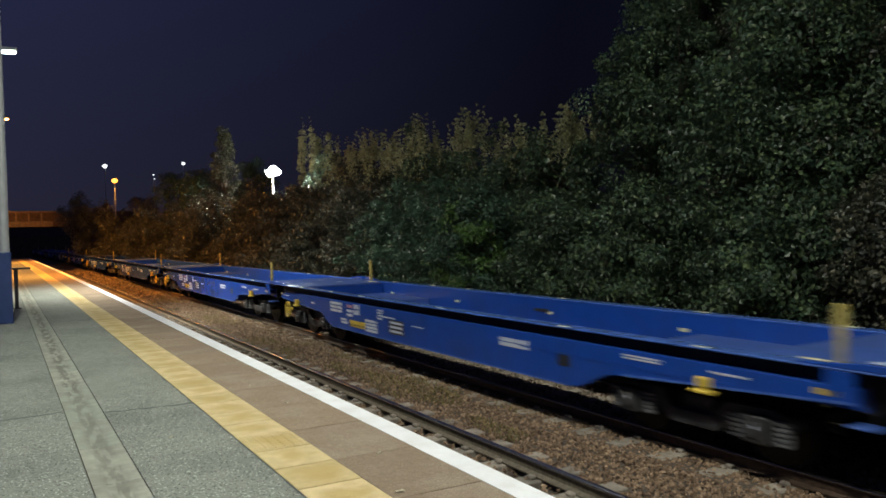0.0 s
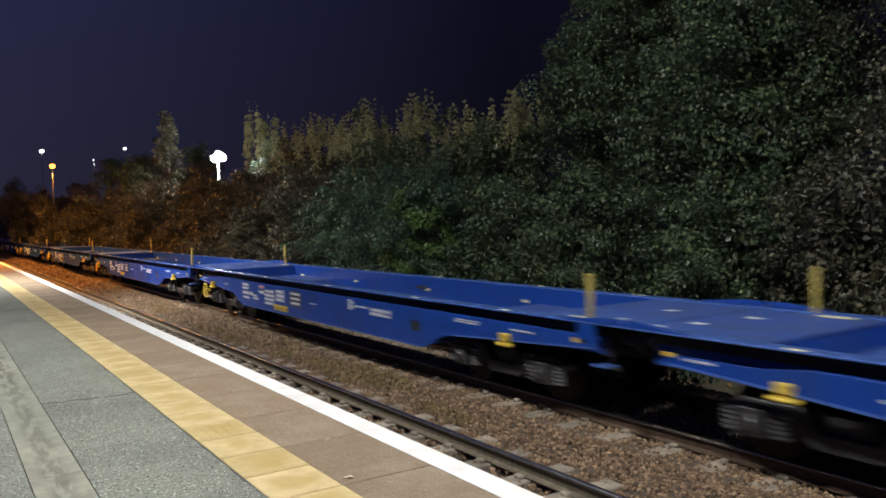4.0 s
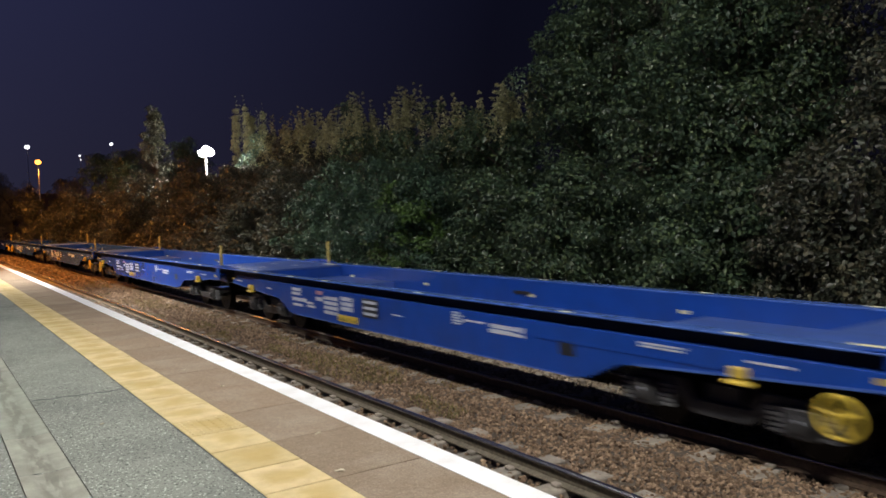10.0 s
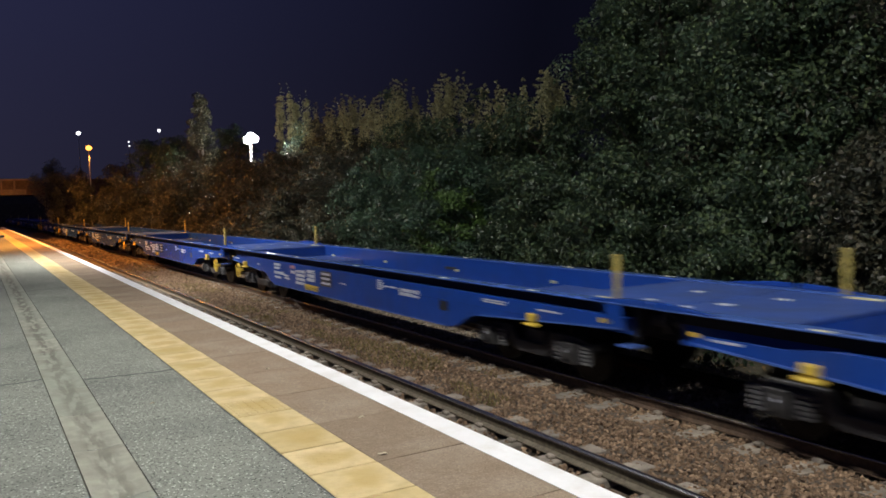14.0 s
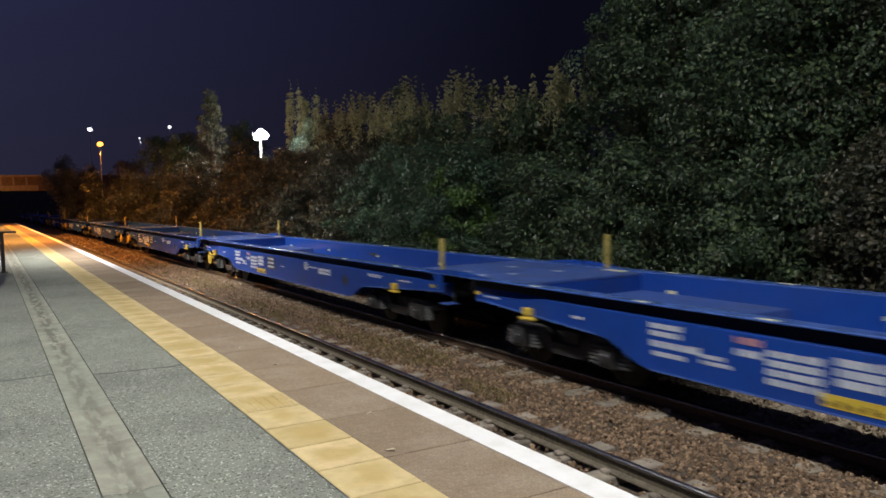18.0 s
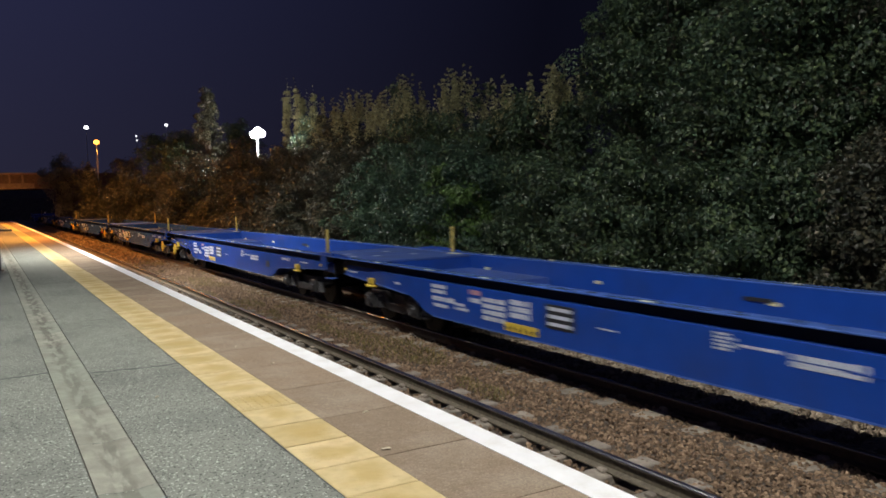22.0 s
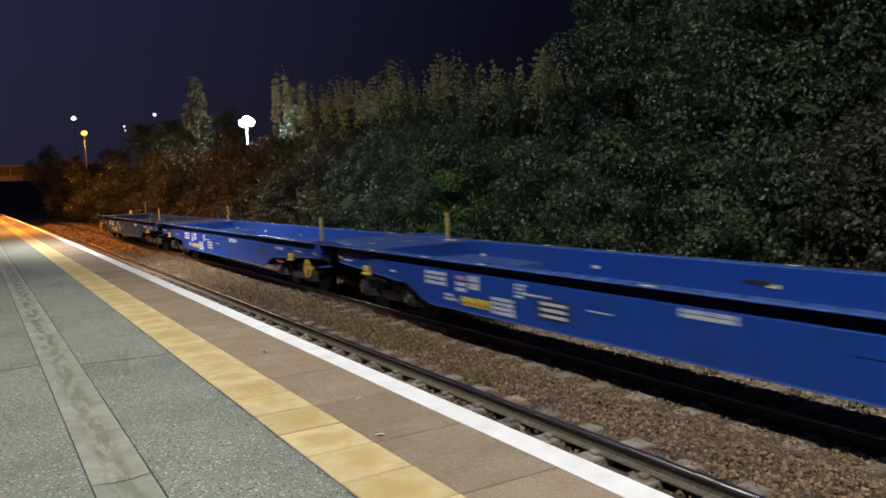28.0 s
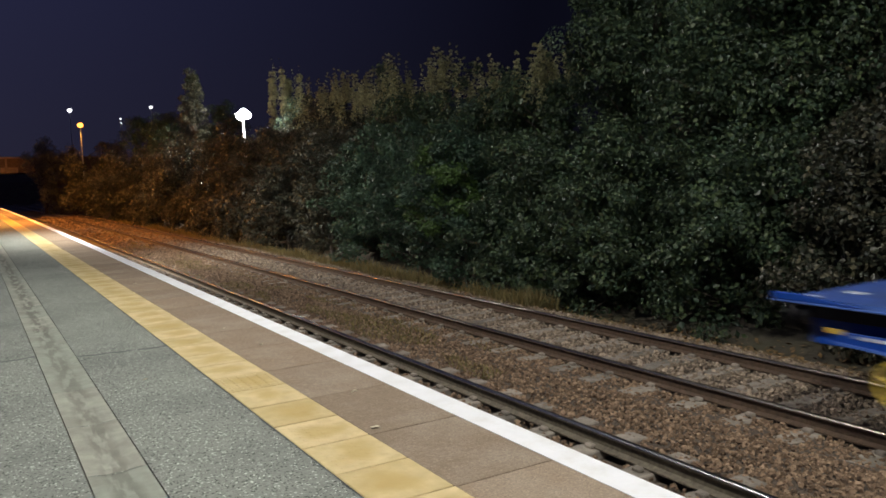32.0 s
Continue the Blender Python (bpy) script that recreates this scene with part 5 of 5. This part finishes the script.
def build_distance():
    # twin floodlight on a mast among the trees; third head added for its glare
    fl = thing("floodlight_mast", "bright white cluster of floodlights on a mast among the trees", "floodlight", place=(16.0, 51.6, -0.8))
    bm = BM()
    rod(bm, (0, 0, 0), (0, 0, 6.75), 0.10, 12, 0.07)
    part("mast", bm, M_POST, fl)
    bm = BM()
    rod(bm, (-0.55, 0, 6.72), (0.55, 0, 6.72), 0.04, 8)
    part("crossbar", bm, M_POST, fl)
    for x, z in ((-0.22, 6.36), (0.24, 6.44), (0.01, 6.60)):
        bm = BM()
        box(bm, x - 0.22, x + 0.22, -0.06, 0.20, z, z + 0.40)
        hd = part("lamp_head", soften(bm, 0.05, 2), M_DARK, fl)
        # round swollen glass: the glare about the lamps is built into its shape
        bm = BM()
        bmesh.ops.create_icosphere(bm, subdivisions=3, radius=0.25)
        for v in bm.verts:
            v.co = Vector((v.co.x * 1.1 + x, v.co.y * 0.35 - 0.12, v.co.z + z + 0.20))
        part("lamp_glass", bm, M_GLOW_FLOOD, hd, "glowing floodlight glass swollen to the shape of its glare")
    far_lamp("street_lamp", "orange sodium street lamp beyond the trees", 9.43, 80.0, 7.15, M_GLOW_SODIUM, 0.27)
    for x, y, z, r in ((12.94, 120.0, 12.0, 0.34), (23.72, 120.0, 12.6, 0.25), (19.45, 120.0, 10.9, 0.13), (19.3, 118.5, 10.2, 0.10), (24.5, 49.0, 6.5, 0.07), (16.6, 120.0, 7.4, 0.14)):
        far_lamp("street_lamp", "small white lamp far off in the dark", x, y, z, M_GLOW_FAR, r)
    # dark wooded bank beyond the bridge
    rng = np.random.default_rng(8)
    verts, faces = [], []
    k = 60
    for i in range(k):
        x = -120 + 240 * i / (k - 1)
        top = 6.5 + 2.0 * noise.noise((x * 0.06, 3.0, 0)) + 1.2 * noise.noise((x * 0.3, 8.0, 0))
        for q, (dy, f) in enumerate(((0, 0), (3, 0.5), (7, 0.9), (14, 1.0), (30, 0.85))):
            verts.append((x, 150 + dy + 4 * noise.noise((x * 0.05, q, 1.0)), -1.6 + (top + 1.6) * f))
    for i in range(k - 1):
        for q in range(4):
            faces.append((i * 5 + q, (i + 1) * 5 + q, (i + 1) * 5 + q + 1, i * 5 + q + 1))
    tagged(new("embankment", raw_mesh("embankment", verts, faces, M_SOIL)), "dark wooded bank beyond the bridge", "embankment", kind="structure")
    # road bridge over the line
    br = thing("bridge", "road bridge with a panelled parapet lit orange from below", "bridge", kind="structure", place=(0, 90, 0))
    bm = BM()
    box(bm, -14, 4.55, -0.4, 8.0, 3.05, 3.45)
    part("deck_beam", soften(bm, 0.03), M_BRIDGE, br)
    bm = BM()
    box(bm, -14, 4.9, -0.2, 0.0, 4.50, 4.68)
    box(bm, -14, 4.9, -0.2, 0.0, 3.45, 3.62)
    part("parapet_rail", soften(bm, 0.02), M_BRIDGE, br)
    for i in range(16):
        x = 4.6 - i * 1.15
        bm = BM()
        box(bm, x, x + 0.16, -0.25, 0.02, 3.45, 4.70)
        part("parapet_post", bm, M_BRIDGE, br)
        bm = BM()
        box(bm, x - 0.98, x - 0.01, -0.10, -0.06, 3.60, 4.52)
        part("parapet_panel", bm, M_BRICK, br)
    bm = BM()
    box(bm, 8.9, 12.5, -0.5, 9.0, -1.6, 4.6)
    part("abutment", soften(bm, 0.05), M_BRICK, br)
    bm = BM()
    box(bm, 4.56, 12.5, -0.4, 8.0, 3.05, 4.5)
    part("dark_span", bm, M_BRICK, br)
    bm = BM()
    box(bm, -14, -3.4, -0.5, 9.0, -1.6, 3.0)
    part("abutment", soften(bm, 0.05), M_BRICK, br)


def build_paving():
    """Tactile slabs and coping slabs, each a piece of its own."""
    strip = thing("tactile_strip", "buff yellow tactile paving strip along the platform", "tactile paving", kind="structure")
    bm = BM()
    box(bm, -0.2065, 0.2065, 0.009, 0.4560, -0.05, 0.002)
    me = mesh_of("tactile_slab", soften(bm, 0.004), M_TACTILE)
    rnd = random.Random(3)
    for i in range(-64, 168):
        y = 3.0917 + i * 0.465
        ob = new("tactile_slab", me)
        ob.parent = strip
        if i == 5:
            dots = BM()
            for p in range(6):
                for q in range(7):
                    rod(dots, (-0.17 + 0.068 * p, 0.05 + 0.06 * q, 0.0), (-0.17 + 0.068 * p, 0.05 + 0.06 * q, 0.0075), 0.016, 8, 0.010)
            part("blisters", dots, M_TACTILE, ob, "raised round blisters")
        ob.matrix_basis = pose(1.679 + bend(y + 0.23), y, rnd.uniform(-0.0015, 0.0015), rnd.uniform(-0.15, 0.15), rnd.uniform(-0.15, 0.15), -math.degrees(slope(y)))
    edge = thing("platform_edge", "brown concrete coping slabs along the platform edge", "platform edge", kind="structure")
    bm = BM()
    box(bm, -0.382, 0.382, 0.005, 0.924, -0.08, 0.0)
    me = mesh_of("coping_slab", soften(bm, 0.0025), M_COPING)
    for i in range(-32, 84):
        y = 3.085 + i * 0.93
        ob = new("coping_slab", me)
        ob.parent = edge
        ob.matrix_basis = pose(2.270 + bend(y + 0.46), y, rnd.uniform(-0.001, 0.0005), 0, 0, -math.degrees(slope(y)))


def build_fallen_leaves():
    """Single pale leaves lying on the coping."""
    for x, y, a, s in ((2.168, 6.855, 20, 0.045), (2.191, 4.894, 75, 0.040), (2.12, 7.863, 140, 0.03), (1.96, 4.10, 50, 0.06), (2.31, 9.6, 10, 0.035), (1.05, 6.2, 100, 0.03), (2.05, 12.4, 60, 0.05)):
        bm = BM()
        rows = [[bm.verts.new((q * s * 0.30 * math.sin(math.pi * (0.08 + 0.84 * k / 5)), s * (k / 5 - 0.5), 0.004 + 0.006 * abs(q) + 0.004 * math.sin(k * 1.1))) for q in (-1, 0, 1)] for k in range(6)]
        for k in range(5):
            for q in (0, 1):
                bm.faces.new((rows[k][q], rows[k][q + 1], rows[k + 1][q + 1], rows[k + 1][q]))
        ob = new("fallen_leaf", mesh_of("fallen_leaf", bm, M_PALE_LEAF))
        ob.matrix_basis = pose(x, y, 0.002, 0, 0, a)
        tagged(ob, "pale dry leaf lying on the platform", "leaf", "fallen leaves on the platform")


M_PALE_LEAF = mat("pale_dry_leaf", (0.52, 0.46, 0.34), 0.7, var=0.15, scale=40)
build_ground()
build_platform()
build_long_seams()
build_tracks()
build_plants()
build_platform_things()
build_distance()
build_train()
build_drain()
build_ballast()
build_weeds()
build_litter()
build_fallen_leaves()
build_paving()


def motions():
    times = [0.5 * k for k in range(65)]
    for n, v, w in WAGONS:
        rows = []
        for t in times:
            y = train_y(t, n)
            rows.append((t, pose(FAR_C + bend(y), y, RAIL_Z, 0, 0, -math.degrees(math.atan((bend(y) - bend(y - WAGON_L)) / WAGON_L)))))
        walk(w, rows)
    # the wheels roll: every wheelset of a place turns alike, so they share their keys
    done = {}
    for ob in [o for n, v, w in WAGONS for o in w.children_recursive if o.name.startswith("wheelset")]:
        d = round(ob.location.y, 2)
        if d not in done:
            walk(ob, [(k / FPS, pose(0, d, 0.42, math.degrees((train_y(0, 0) - train_y(k / FPS, 0)) / 0.42))) for k in range(961)])
            done[d] = ob.animation_data
        else:
            ob.rotation_mode = "QUATERNION"
            keys = ob.animation_data_create()
            keys.action = done[d].action
            keys.action_slot = done[d].action_slot


motions()
